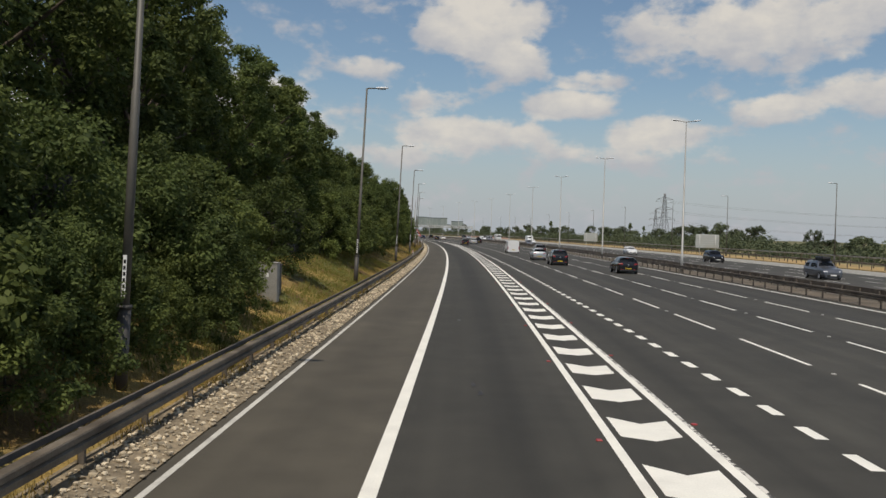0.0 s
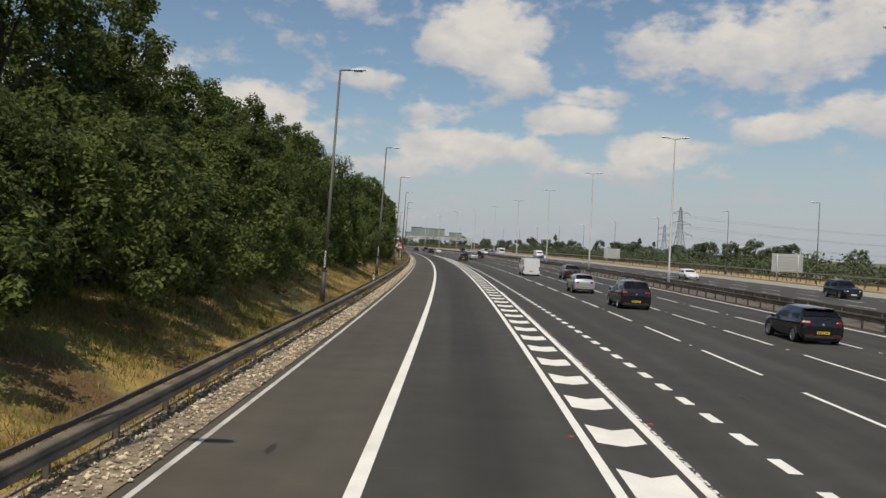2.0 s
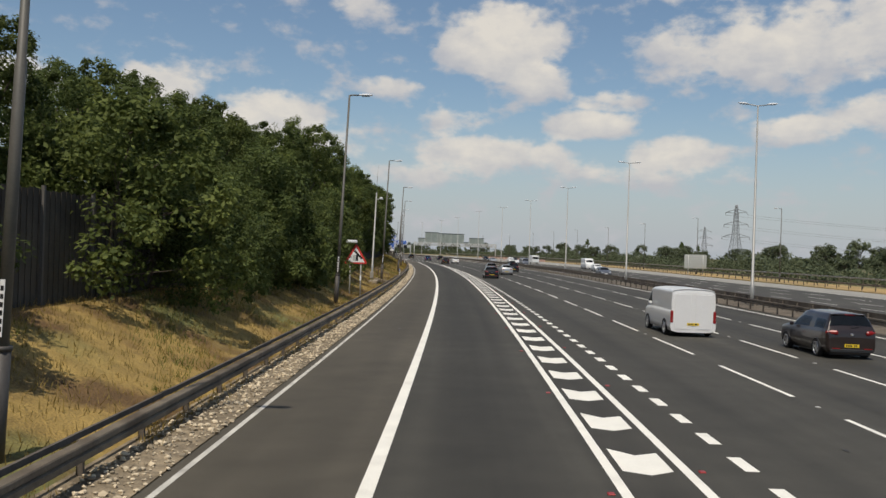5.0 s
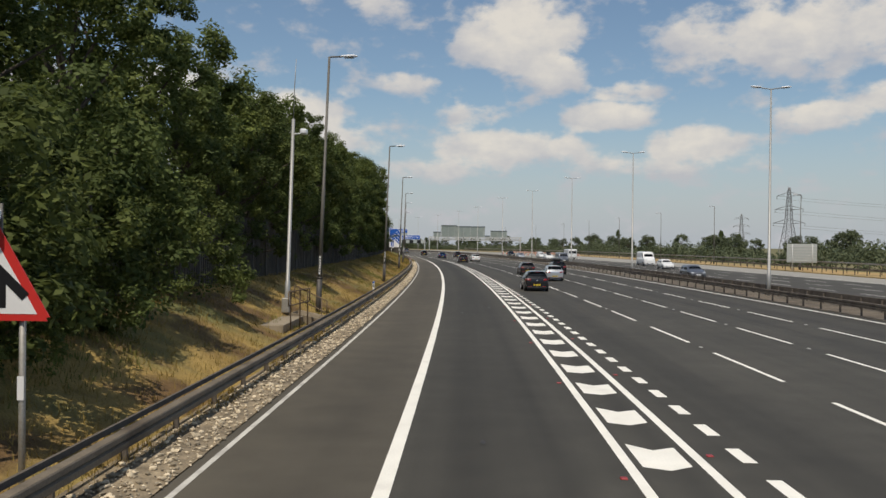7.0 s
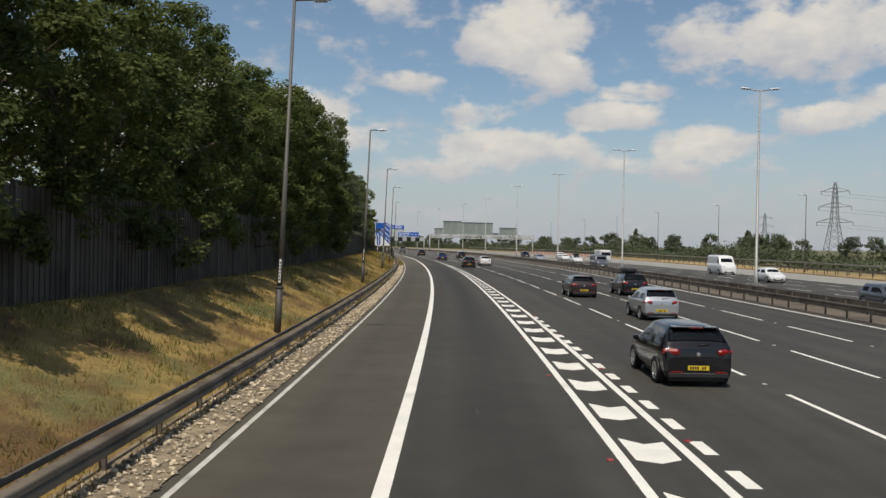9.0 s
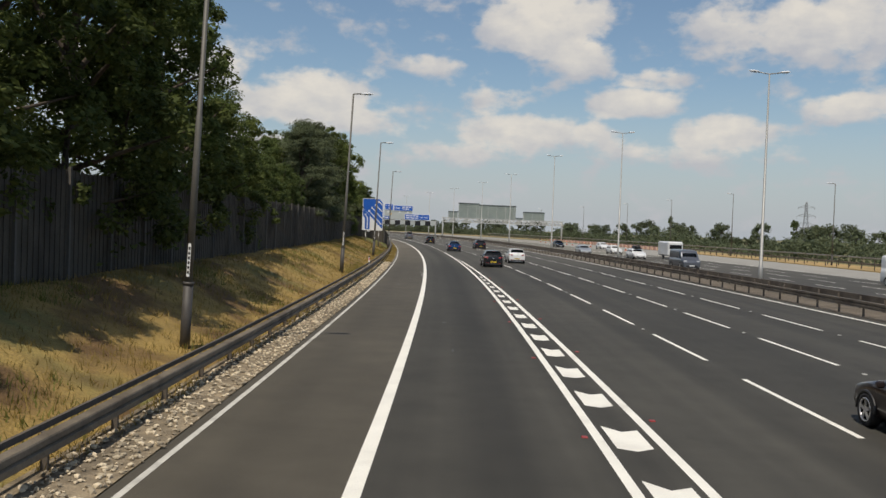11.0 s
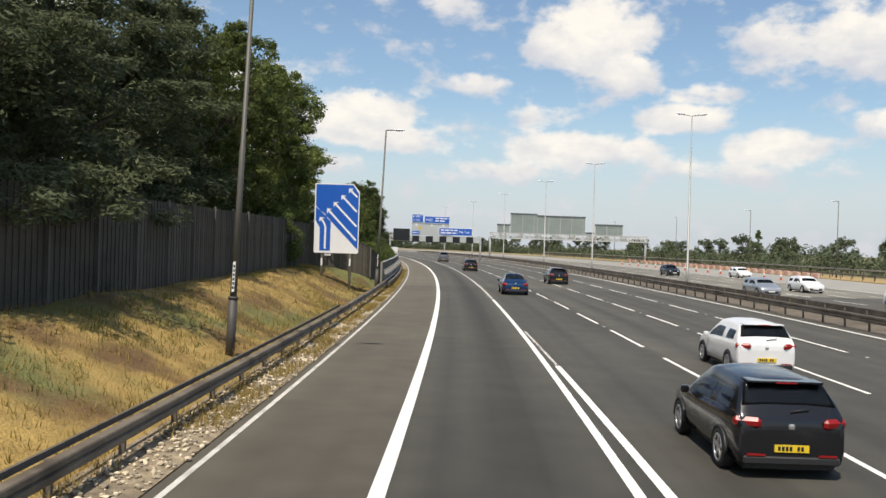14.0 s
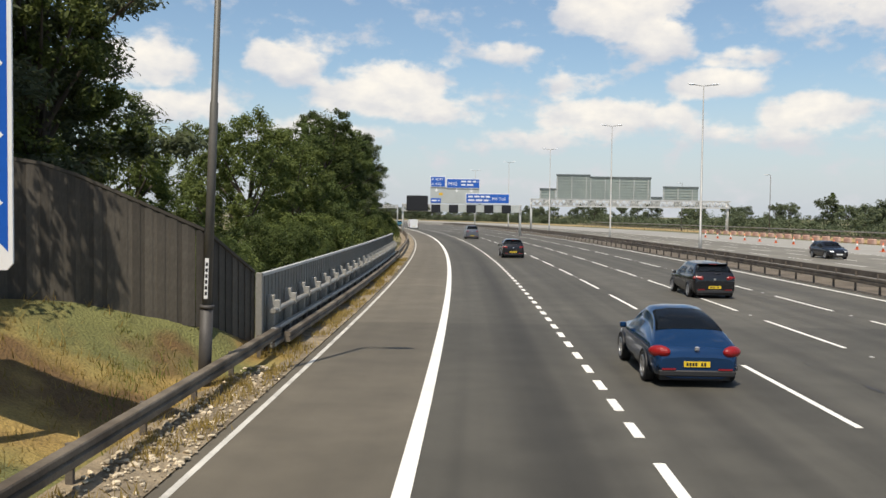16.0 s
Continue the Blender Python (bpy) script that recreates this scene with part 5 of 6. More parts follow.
bars(p, 6.7, 10.3, 5.7, 0.28, -0.9, SIGN_WHITE)
p = panel(g, 0.55, 2.2, 5.35, 6.1, -0.84, BLUE)
bars(p, 0.7, 2.0, 5.6, 0.25, -0.842, SIGN_WHITE)
bm = bmesh.new()
for x, z in ((1.5, 7.3), (4.8, 7.3), (7.2, 7.3)):
    flat_poly(bm, [(x - 0.35, z + 0.15), (x + 0.35, z + 0.15), (x, z - 0.2)], -0.73)
    box(bm, x - 0.1, x + 0.1, -0.735, -0.73, z + 0.15, z + 0.45)
part("lane_arrow", bm, SIGN_WHITE, g)
bm = bmesh.new()
box(bm, 1.9, 2.5, -0.735, -0.722, 6.6, 7.0)
part("amber_patch", bm, AMBER, g)

g = thing("sign_gantry", "grey truss gantry with slatted sign backs over the oncoming road", "gantry", F(526, 0, -0.2, -1.0))
gantry_leg(g, 22.2, 6.9)
gantry_leg(g, 61.8, 6.9)
truss(g, 22.0, 62.2, 5.45, 6.75)
for x0, x1, z0, z1 in ((24.0, 27.2, 6.85, 8.9), (27.3, 34.0, 6.85, 11.7), (34.0, 46.3, 6.85, 11.35), (46.4, 48.6, 6.85, 7.5), (48.8, 56.0, 6.85, 9.6)):
    pl = panel(g, x0, x1, z0, z1, 0.65, PANEL_BACK, "sign_back")
    z = z0 + 0.25
    while z < z1 - 0.5:
        bm = bmesh.new()
        box(bm, x0 + 0.05, x1 - 0.05, 0.5, 0.645, z, z + 0.16)
        part("slat", bm, PANEL_BACK, pl)
        z += 0.55
    bm = bmesh.new()
    box(bm, x0 - 0.06, x1 + 0.06, 0.46, 0.64, z1 - 0.34, z1 + 0.04, bevel=0.03)
    part("head_strip", bm, VISOR, pl)
    x = x0 + 0.12
    while x < x1:
        bm = bmesh.new()
        box(bm, x - 0.06, x + 0.06, 0.4, 0.495, z0 - 0.3, z1 - 0.36)
        part("upright", bm, RAIL_GREY, pl)
        x += 2.9
for k in range(8):
    x = 25.5 + 4.4 * k
    bm = bmesh.new()
    box(bm, x - 0.8, x + 0.8, 0.7, 0.95, 5.4, 6.7, bevel=0.03)
    part("lane_signal", bm, SIGN_BACK, g)
g = thing("sign_gantry", "distant grey gantry with a blue sign across the road", "gantry", F(690, 0, 0.0))
gantry_leg(g, -5, 6.6)
gantry_leg(g, 19, 6.6)
truss(g, -5.2, 19.2, 5.6, 6.6)
panel(g, -3.5, 4.0, 6.0, 8.2, -0.75, BLUE, border=SIGN_WHITE)
panel(g, 8.0, 13.0, 5.6, 6.8, -0.75, SIGN_BLACK)

# ---- backs of signs on the far verge ----
for s, d, w, z0, z1 in ((174.0, 51.6, 4.6, 1.35, 4.0), (283.0, 52.4, 4.4, 1.2, 3.9), (74.0, 53.0, 4.0, 1.3, 3.6)):
    e = thing("verge_sign", "grey slatted back of a road sign on posts", "road sign", F(s, d, 0.1), "signs on the far verge")
    pl = panel(e, -w / 2, w / 2, z0, z1, 0.0, SIGN_BACK, "panel")
    bm = bmesh.new()
    z = z0 + 0.2
    while z < z1:
        box(bm, -w / 2 + 0.05, w / 2 - 0.05, -0.07, -0.004, z, z + 0.1)
        z += 0.42
    part("slat", bm, RAIL_GREY, pl)
    for x in (-w / 3, w / 3):
        bm = bmesh.new()
        tube(bm, [(x, -0.12, -0.3), (x, -0.12, z1)], 0.07, 8)
        part("post", bm, RAIL_GREY, e)

# ---- cabinets, camera mast and steps on the bank ----
for s, d, w, h, mt, lab in ((35.2, -6.15, 0.75, 1.45, GALV, "grey steel roadside cabinet on the grass bank"), (36.9, -6.3, 0.5, 1.25, LAMP_BASE, "dark green roadside cabinet on the grass bank")):
    e = thing("cabinet", lab, "cabinet", F(s, d, bank_z(s, d) - 0.1))
    bm = bmesh.new()
    box(bm, -w / 2, w / 2, -0.22, 0.22, 0, h, bevel=0.02)
    body = part("body", bm, mt, e)
    bm = bmesh.new()
    box(bm, -w / 2 - 0.03, w / 2 + 0.03, -0.25, 0.25, h, h + 0.05, bevel=0.015)
    part("lid", bm, mt, e)
    bm = bmesh.new()
    box(bm, -0.05, 0.05, -0.226, -0.221, h - 0.5, h - 0.35)
    part("label", bm, SIGN_WHITE, body)
e = thing("camera_mast", "slim pale steel camera mast with a grey box on the bank", "camera mast", F(192.2, -5.95, bank_z(192.2, -5.95) - 0.1) @ pose(0, 0, 0, 0, 1.5, 0))
bm = bmesh.new()
tube(bm, [(0, 0, -0.5), (0, 0, 1.4), (0, 0, 1.42), (0, 0, 7.9)], [0.11, 0.105, 0.08, 0.065], 12)
part("column", bm, MAST, e)
bm = bmesh.new()
tube(bm, [(0, 0, 7.85), (0, 0, 9.2), (0.03, 0, 10.3)], [0.022, 0.02, 0.012], 6)
part("aerial", bm, MAST, e)
bm = bmesh.new()
tube(bm, [(0, 0, 7.3), (0.25, 0, 7.32), (0.42, 0, 7.42)], 0.03, 6)
part("bracket", bm, HEAD, e)
bm = bmesh.new()
box(bm, 0.3, 0.58, -0.16, 0.12, 7.3, 7.52, bevel=0.05)
part("camera_housing", bm, HEAD, e)
bm = bmesh.new()
box(bm, -0.16, 0.16, -0.32, -0.1, 0.15, 0.75, bevel=0.03)
part("control_box", bm, GALV, e)
slab = thing("access_platform", "worn concrete access platform with two boxed steps on the bank", "steps", F(190.0, -5.0, 0.0))
bm = bmesh.new()
box(bm, -1.6, -0.12, -2.6, 1.35, 0.0, 0.58, bevel=0.02)
part("platform", bm, TAN_CONCRETE, slab)
for y in (1.5, 3.05):
    bm = bmesh.new()
    box(bm, -0.75, 0.6, y - 0.035, y + 0.035, -0.1, 0.5, m=pose(0, 0, 0.05, 0, 12, 0), bevel=0.012)
    part("step_wall", bm, TAN_CONCRETE, slab)
for k in range(3):
    bm = bmesh.new()
    box(bm, -0.7 + 0.42 * k, -0.65 + 0.42 * k, 1.56, 2.99, 0.0, 0.66 - 0.17 * k)
    part("riser", bm, TAN_CONCRETE, slab)
    bm = bmesh.new()
    box(bm, -0.65 + 0.42 * k, -0.23 + 0.42 * k, 1.56, 2.99, 0.0, 0.47 - 0.17 * k)
    part("tread", bm, GRAVEL_BED, slab)


def handrail(posts, label):
    """Round posts with a top and a middle rail, closed at both ends."""
    hr = thing("handrail", label, "handrail", None, "handrails by the steps")
    hi = [P(s, d, z + 0.95) for s, d, z in posts]
    mid = [P(s, d, z + 0.45) for s, d, z in posts]
    for s, d, z in posts:
        bm = bmesh.new()
        tube(bm, [P(s, d, z - 0.5), P(s, d, z + 0.95)], 0.026, 8)
        part("post", bm, RUSTY, hr)
    out = (hi[-1] - hi[0]).normalized() * 0.28
    for row in (hi, mid):
        bm = bmesh.new()
        tube(bm, [row[0] - out] + row + [row[-1] + out], 0.024, 8)
        part("rail", bm, RUSTY, hr)
    for a, b in ((hi[0] - out, mid[0] - out), (hi[-1] + out, mid[-1] + out)):
        bm = bmesh.new()
        tube(bm, [a, b], 0.024, 8)
        part("end_bar", bm, RUSTY, hr)
    return hr


RUSTY = mat("flaking_rusty_paint", (0.16, 0.115, 0.07), 0.8, 0.1, vary=0.2, scale=6, fine=40, second=(0.10, 0.055, 0.03), second_scale=3.0)
handrail(((193.55, -4.75, 0.18), (194.0, -5.75, 0.6)), "rusty tubular handrail up the grass bank")
handrail(((191.0, -4.9, 0.72), (189.9, -5.0, 0.72), (188.6, -5.1, 0.72)), "rusty tubular handrail along the concrete platform")

# ---- electricity pylons ----
def pylon(m, H=31.0, lab="grey lattice electricity pylon with three pairs of arms"):
    e = thing("pylon", lab, "pylon", m, "pylons")
    bm = bmesh.new()

    def half(z):
        return float(np.interp(z, [0, H * 0.5, H * 0.86, H], [3.6, 1.35, 0.75, 0.35]))
    zs = [0, 3.5, 6.8, 9.8, 12.6, 15.2, 17.6, 19.8, 21.8, 23.7, 25.5, 27.2, 29, H]
    for a in (-1, 1):
        for b in (-1, 1):
            tube(bm, [(a * half(z), b * half(z), z) for z in zs], 0.14, 4)
    for z0, z1 in zip(zs, zs[1:]):
        a, b = half(z0), half(z1)
        for sg in (-1, 1):
            tube(bm, [(-a, sg * a, z0), (b, sg * b, z1)], 0.07, 4)
            tube(bm, [(a, sg * a, z0), (-b, sg * b, z1)], 0.07, 4)
            tube(bm, [(sg * a, -a, z0), (sg * b, b, z1)], 0.07, 4)
            tube(bm, [(sg * a, a, z0), (sg * b, -b, z1)], 0.07, 4)
    part("tower", bm, PYLON_STEEL, e)
    for z, w in ((14.5, 7.2), (20.8, 6.4), (27.0, 5.6)):
        for sg in (-1, 1):
            bm = bmesh.new()
            h = half(z)
            for y in (-h, h):
                tube(bm, [(sg * h, y, z), (sg * w, 0, z + 0.2)], 0.09, 4)
                tube(bm, [(sg * half(z + 1.8), y * 0.9, z + 1.8), (sg * w, 0, z + 0.2)], 0.08, 4)
            part("arm", bm, PYLON_STEEL, e)
            bm = bmesh.new()
            tube(bm, [(sg * w, 0, z + 0.2), (sg * w, 0, z - 1.2)], 0.1, 5)
            part("insulator", bm, LAMP_BASE, e)
    return e


pylon(pose(125.6, 571.3, 0, 0, 0, -38))
pylon(pose(190.0, 905.0, 0, 0, 0, -30), 31.0, "small distant grey lattice electricity pylon")
wires = thing("power_line", "thin grey power cables slung from the pylon", "power line")
for z, w in ((14.5, 7.2), (20.8, 6.4), (27.0, 5.6)):
    for sg in (-1, 1):
        a = pose(125.6, 571.3, 0, 0, 0, -38) @ Vector((sg * w, 0, z - 1.1))
        b = a + Vector((330, 40, 0))
        bm = bmesh.new()
        tube(bm, [tuple(a.lerp(b, u) - Vector((0, 0, 26 * u * (1 - u)))) for u in [k / 12 for k in range(13)]], 0.04, 4)
        part("cable", bm, PYLON_STEEL, wires)
# ---- vehicles ----
def paint(name, c, metal=0.25, rough=0.28):
    m = mat(name, c, rough, metal, vary=0.03, scale=1.5, fine=14)
    m.node_tree.nodes["Principled BSDF"].inputs["Coat Weight"].default_value = 0.6 if max(c) > 0.02 else 0.3
    m.node_tree.nodes["Principled BSDF"].inputs["Coat Roughness"].default_value = 0.08
    return m


BLACK_P, BLUE_P, SILVER_P = paint("black_car_paint", (0.009, 0.009, 0.011), 0.0, 0.18), paint("blue_car_paint", (0.006, 0.042, 0.12), 0.5, 0.2), paint("silver_car_paint", (0.46, 0.48, 0.5), 0.6)
WHITE_P, TEAL_P, GREY_P, MAROON_P = paint("white_car_paint", (0.74, 0.74, 0.73), 0.0), paint("teal_car_paint", (0.02, 0.16, 0.24), 0.4), paint("grey_car_paint", (0.13, 0.14, 0.16), 0.5), paint("dark_brown_car_paint", (0.03, 0.02, 0.018), 0.3)

# station along the car, then roof or bonnet height, belt height, and half-width share, all as fractions
SHAPES = {
    "hatch": ((-1, .50, .48, .86), (-.985, .62, .58, .92), (-.93, .72, .66, .96), (-.80, .93, .66, .985), (-.66, .985, .65, 1), (-.2, 1.0, .63, 1), (.12, .97, .62, 1), (.42, .68, .62, 1), (.62, .62, .60, .99), (.86, .54, .52, .95), (.96, .46, .44, .88), (1, .38, .36, .76)),
    "suv": ((-1, .48, .46, .88), (-.985, .60, .56, .93), (-.95, .70, .64, .97), (-.86, .93, .64, .985), (-.72, .99, .63, 1), (-.2, 1.0, .61, 1), (.14, .97, .60, 1), (.40, .67, .60, 1), (.64, .62, .59, .99), (.88, .56, .54, .96), (.97, .46, .44, .9), (1, .38, .36, .8)),
    "beetle": ((-1, .42, .40, .80), (-.975, .52, .48, .88), (-.89, .62, .57, .95), (-.69, .755, .60, .98), (-.41, .92, .61, .99), (-.06, 1.0, .61, 1), (.18, .95, .61, 1), (.42, .69, .61, .99), (.64, .66, .60, .96), (.84, .56, .52, .92), (.95, .44, .42, .82), (1, .36, .34, .66)),
    "van": ((-1, .90, .55, .97), (-.992, .97, .55, .985), (-.97, 1.0, .55, .995), (-.6, 1.0, .55, 1), (0.0, 1.0, .55, 1), (.34, .99, .55, 1), (.50, .93, .54, 1), (.70, .60, .54, 1), (.88, .51, .49, .97), (.97, .42, .40, .92), (1, .34, .32, .84)),
}


def vehicle(name, label, category, shape, L, W, H, body_paint, m, group="", roof_box=False, rim=ALLOY):
    """Body, glass, lamps, plate and wheels. +y is the way that it drives."""
    e = thing(name, label, category, m, group)
    rows = SHAPES[shape]
    hw, low = W / 2, 0.20
    narrow = {"van": 0.93, "beetle": 0.70}.get(shape, 0.76)
    # smooth stations between the given ones
    def spread(col, u):
        i = min(int(u), len(rows) - 2)
        f = u - i
        p = [rows[max(0, min(len(rows) - 1, q))][col] for q in (i - 1, i, i + 1, i + 2)]
        return p[1] + 0.5 * f * (p[2] - p[0] + f * (2 * p[0] - 5 * p[1] + 4 * p[2] - p[3] + f * (3 * (p[1] - p[2]) + p[3] - p[0])))

    fine = 6
    us = [k / fine for k in range((len(rows) - 1) * fine + 1)]
    round_roof = {"van": 0.05, "beetle": 0.20}.get(shape, 0.10)
    rings = []
    for u in us:
        yf, zt, zb, wf = (spread(c, u) for c in range(4))
        y, w, t, b = yf * L / 2, hw * wf, zt * H, zb * H
        b = min(b, t - 0.02)
        up = max(0.0, min(1.0, (t - b) / (0.36 * H)))
        wr = w * (1 - (1 - narrow) * up)
        rd = 0.05 + round_roof * up
        foot, eave = (0.955 * w, b), (wr + (0.955 * w - wr) * 0.10, t - rd - 0.02)

        def side(k):
            return (foot[0] + (eave[0] - foot[0]) * k + 0.02 * up * math.sin(math.pi * k), foot[1] + (eave[1] - foot[1]) * k)
        half = [(0.70 * w, low), (0.95 * w, low + 0.06), (w, low + 0.22), (w * 1.0, b * 0.6), (w, b * 0.78), (0.985 * w, b - 0.03), foot, side(0.12), side(0.5), side(0.9), eave,
                (wr * 0.965, t - rd * 0.55), (wr * 0.90, t - rd * 0.2), (wr * 0.78, t), (wr * 0.4, t + 0.015 + 0.02 * up)]
        rings.append([(-x, y, z) for x, z in half] + [(x, y, z) for x, z in reversed(half)])
    bm = bmesh.new()
    vr = [[bm.verts.new(p) for p in r] for r in rings]
    n = len(vr[0])
    for a, b in zip(vr, vr[1:]):
        for k in range(n):
            f = bm.faces.new((a[k], a[(k + 1) % n], b[(k + 1) % n], b[k]))
            f.smooth = True
    bm.faces.new(vr[0])
    bm.faces.new(vr[-1][::-1])
    bmesh.ops.recalc_face_normals(bm, faces=bm.faces[:])
    bm.normal_update()
    skin = [[(v.co.copy(), v.normal.copy()) for v in r] for r in vr]
    body = part("body", bm, body_paint, e)

    def patch(nm, u0, u1, k0, k1, material=GLASS, proud=0.006):
        """Glass that follows the body between two stations and two lines along it."""
        i0, i1 = math.ceil(u0 * fine - 1e-6), math.floor(u1 * fine + 1e-6)
        if i1 <= i0:
            return
        bm = bmesh.new()
        g = [[bm.verts.new(skin[i][k][0] + skin[i][k][1] * proud) for k in range(k0, k1 + 1)] for i in range(i0, i1 + 1)]
        for a, b in zip(g, g[1:]):
            for k in range(k1 - k0):
                f = bm.faces.new((a[k], a[k + 1], b[k + 1], b[k]))
                f.smooth = True
        bmesh.ops.solidify(bm, geom=bm.faces[:], thickness=0.004)
        bmesh.ops.recalc_face_normals(bm, faces=bm.faces[:])
        part(nm, bm, material, e)
    j = next(i for i in range(len(rows) - 1) if rows[i + 1][1] - rows[i + 1][2] < 0.12 and i > 3)
    k = next(i for i, r in enumerate(rows) if r[1] - r[2] > 0.24)
    for k0, k1 in ((7, 9), (n - 10, n - 8)):
        if shape == "van":
            patch("side_window", j - 0.84, j + 0.67, k0, k1)
        else:
            mid = j - 0.84
            patch("side_window", k + (0.17 if shape != "beetle" else 0.5), mid - 1.0 + (0.34 if shape == "beetle" else 0.5), k0, k1)
            patch("side_window", mid - 1.0 + (0.5 if shape == "beetle" else 0.67), j + 0.67, k0, k1)
    patch("windscreen", j + 0.17, j + 0.84, 13, n - 14)
    if shape != "van":
        if shape == "beetle":
            patch("rear_window", k - 1.0, k + 0.5, 12, n - 13)
        else:
            patch("rear_window", k - 0.84, k + 0.34, 12, n - 13)
            bm = bmesh.new()
            box(bm, -hw * 0.66, hw * 0.66, -L / 2 * 0.86, -L / 2 * 0.66, H * 0.968, H * 0.992, bevel=0.012)
            part("spoiler", bm, body_paint, e)
            bm = bmesh.new()
            box(bm, -0.16, 0.16, -L / 2 * 0.866, -L / 2 * 0.855, H * 0.970, H * 0.985)
            part("brake_lamp", bm, TAIL, e)
            bm = bmesh.new()
            tube(bm, [(0.0, -L / 2 * 0.965, H * 0.70), (0.3, -L / 2 * 0.955, H * 0.735)], 0.012, 5)
            part("wiper", bm, TRIM, e)
    # rear window and tail
    if shape == "van":
        yb = -L / 2
        for sg in (-1, 1):
            bm = bmesh.new()
            box(bm, sg * 0.08 if sg > 0 else -hw * 0.82, hw * 0.82 if sg > 0 else -0.08, yb - 0.014, yb + 0.01, H * 0.16, H * 0.9, bevel=0.02)
            part("rear_door", bm, body_paint, e)
        for sg in (-1, 1):
            bm = bmesh.new()
            box(bm, sg * hw * 0.93 - 0.06, sg * hw * 0.93 + 0.06, yb - 0.02, yb + 0.02, H * 0.30, H * 0.55, bevel=0.015)
            part("tail_lamp", bm, TAIL, e)
    else:
        yb = -L / 2
        for sg in (-1, 1):
            bm = bmesh.new()
            if shape == "beetle":
                bmesh.ops.create_uvsphere(bm, u_segments=16, v_segments=10, radius=1.0)
                bmesh.ops.scale(bm, vec=(0.24, 0.13, 0.12), verts=bm.verts[:])
            else:
                box(bm, -0.21, 0.21, -0.055, 0.055, -0.085, 0.085, bevel=0.05)
            zt = H * (0.585 if shape != "beetle" else 0.50)
            bmesh.ops.transform(bm, matrix=pose(sg * hw * (0.76 if shape != "beetle" else 0.80), yb + (0.06 if shape != "beetle" else 0.13), zt, 8, 0, sg * (22 if shape != "beetle" else 38)), verts=bm.verts[:])
            part("tail_lamp", bm, TAIL, e)
        bm = bmesh.new()
        box(bm, -hw * 0.84, hw * 0.84, yb - 0.03, yb + 0.05, 0.24, 0.36, bevel=0.02)
        bumper = part("bumper", bm, TRIM, e)
        for sg in (-1, 1):
            bm = bmesh.new()
            box(bm, sg * hw * 0.62 - 0.14, sg * hw * 0.62 + 0.14, yb - 0.035, yb - 0.02, 0.37, 0.40)
            part("reflector", bm, TAIL, bumper)
        bm = bmesh.new()
        box(bm, -hw * 0.78, hw * 0.78, -L / 2 + 0.12, L / 2 - 0.4, 0.14, 0.24)
        part("underside", bm, TRIM, e)
        bm = bmesh.new()
        box(bm, -0.05, 0.05, yb - 0.012, yb + 0.03, H * 0.52, H * 0.52 + 0.09, bevel=0.02)
        part("badge", bm, ALLOY, e)
    bm = bmesh.new()
    box(bm, -0.26, 0.26, -L / 2 - 0.02, -L / 2 + 0.03, 0.43 if shape != "van" else 0.5, 0.54 if shape != "van" else 0.61)
    plate = part("rear_plate", bm, PLATE_YELLOW, e)
    for k in range(7):
        if k != 4:
            bm = bmesh.new()
            box(bm, -0.21 + 0.058 * k, -0.17 + 0.058 * k, -L / 2 - 0.0235, -L / 2 - 0.0205, 0.452 if shape != "van" else 0.522, 0.518 if shape != "van" else 0.588)
            part("plate_bar", bm, SIGN_BLACK, plate)
    # nose
    for sg in (-1, 1):
        bm = bmesh.new()
        box(bm, -0.18, 0.18, -0.06, 0.06, -0.07, 0.07, bevel=0.03)
        bmesh.ops.transform(bm, matrix=pose(sg * hw * 0.70, L / 2 - 0.12, H * 0.43, -12, 0, sg * -24), verts=bm.verts[:])
        part("headlamp", bm, CLEAR_LAMP, e)
        bm = bmesh.new()
        box(bm, sg * (hw + 0.02), sg * (hw + 0.17), L * 0.5 * 0.30 - 0.06, L * 0.5 * 0.30 + 0.06, H * 0.60, H * 0.60 + 0.13, bevel=0.03) if sg > 0 else box(bm, -(hw + 0.17), -(hw + 0.02), L * 0.5 * 0.30 - 0.06, L * 0.5 * 0.30 + 0.06, H * 0.60, H * 0.60 + 0.13, bevel=0.03)
        part("mirror", bm, body_paint, e)
    bm = bmesh.new()
    box(bm, -hw * 0.62, hw * 0.62, L / 2 - 0.03, L / 2 + 0.02, 0.24, 0.44, bevel=0.02)
    part("grille", bm, TRIM, e)
    bm = bmesh.new()
    box(bm, -0.26, 0.26, L / 2 + 0.02, L / 2 + 0.03, 0.36, 0.47)
    part("front_plate", bm, PLATE_WHITE, e)
    # wheels
    wr = 0.315 if shape != "van" else 0.34
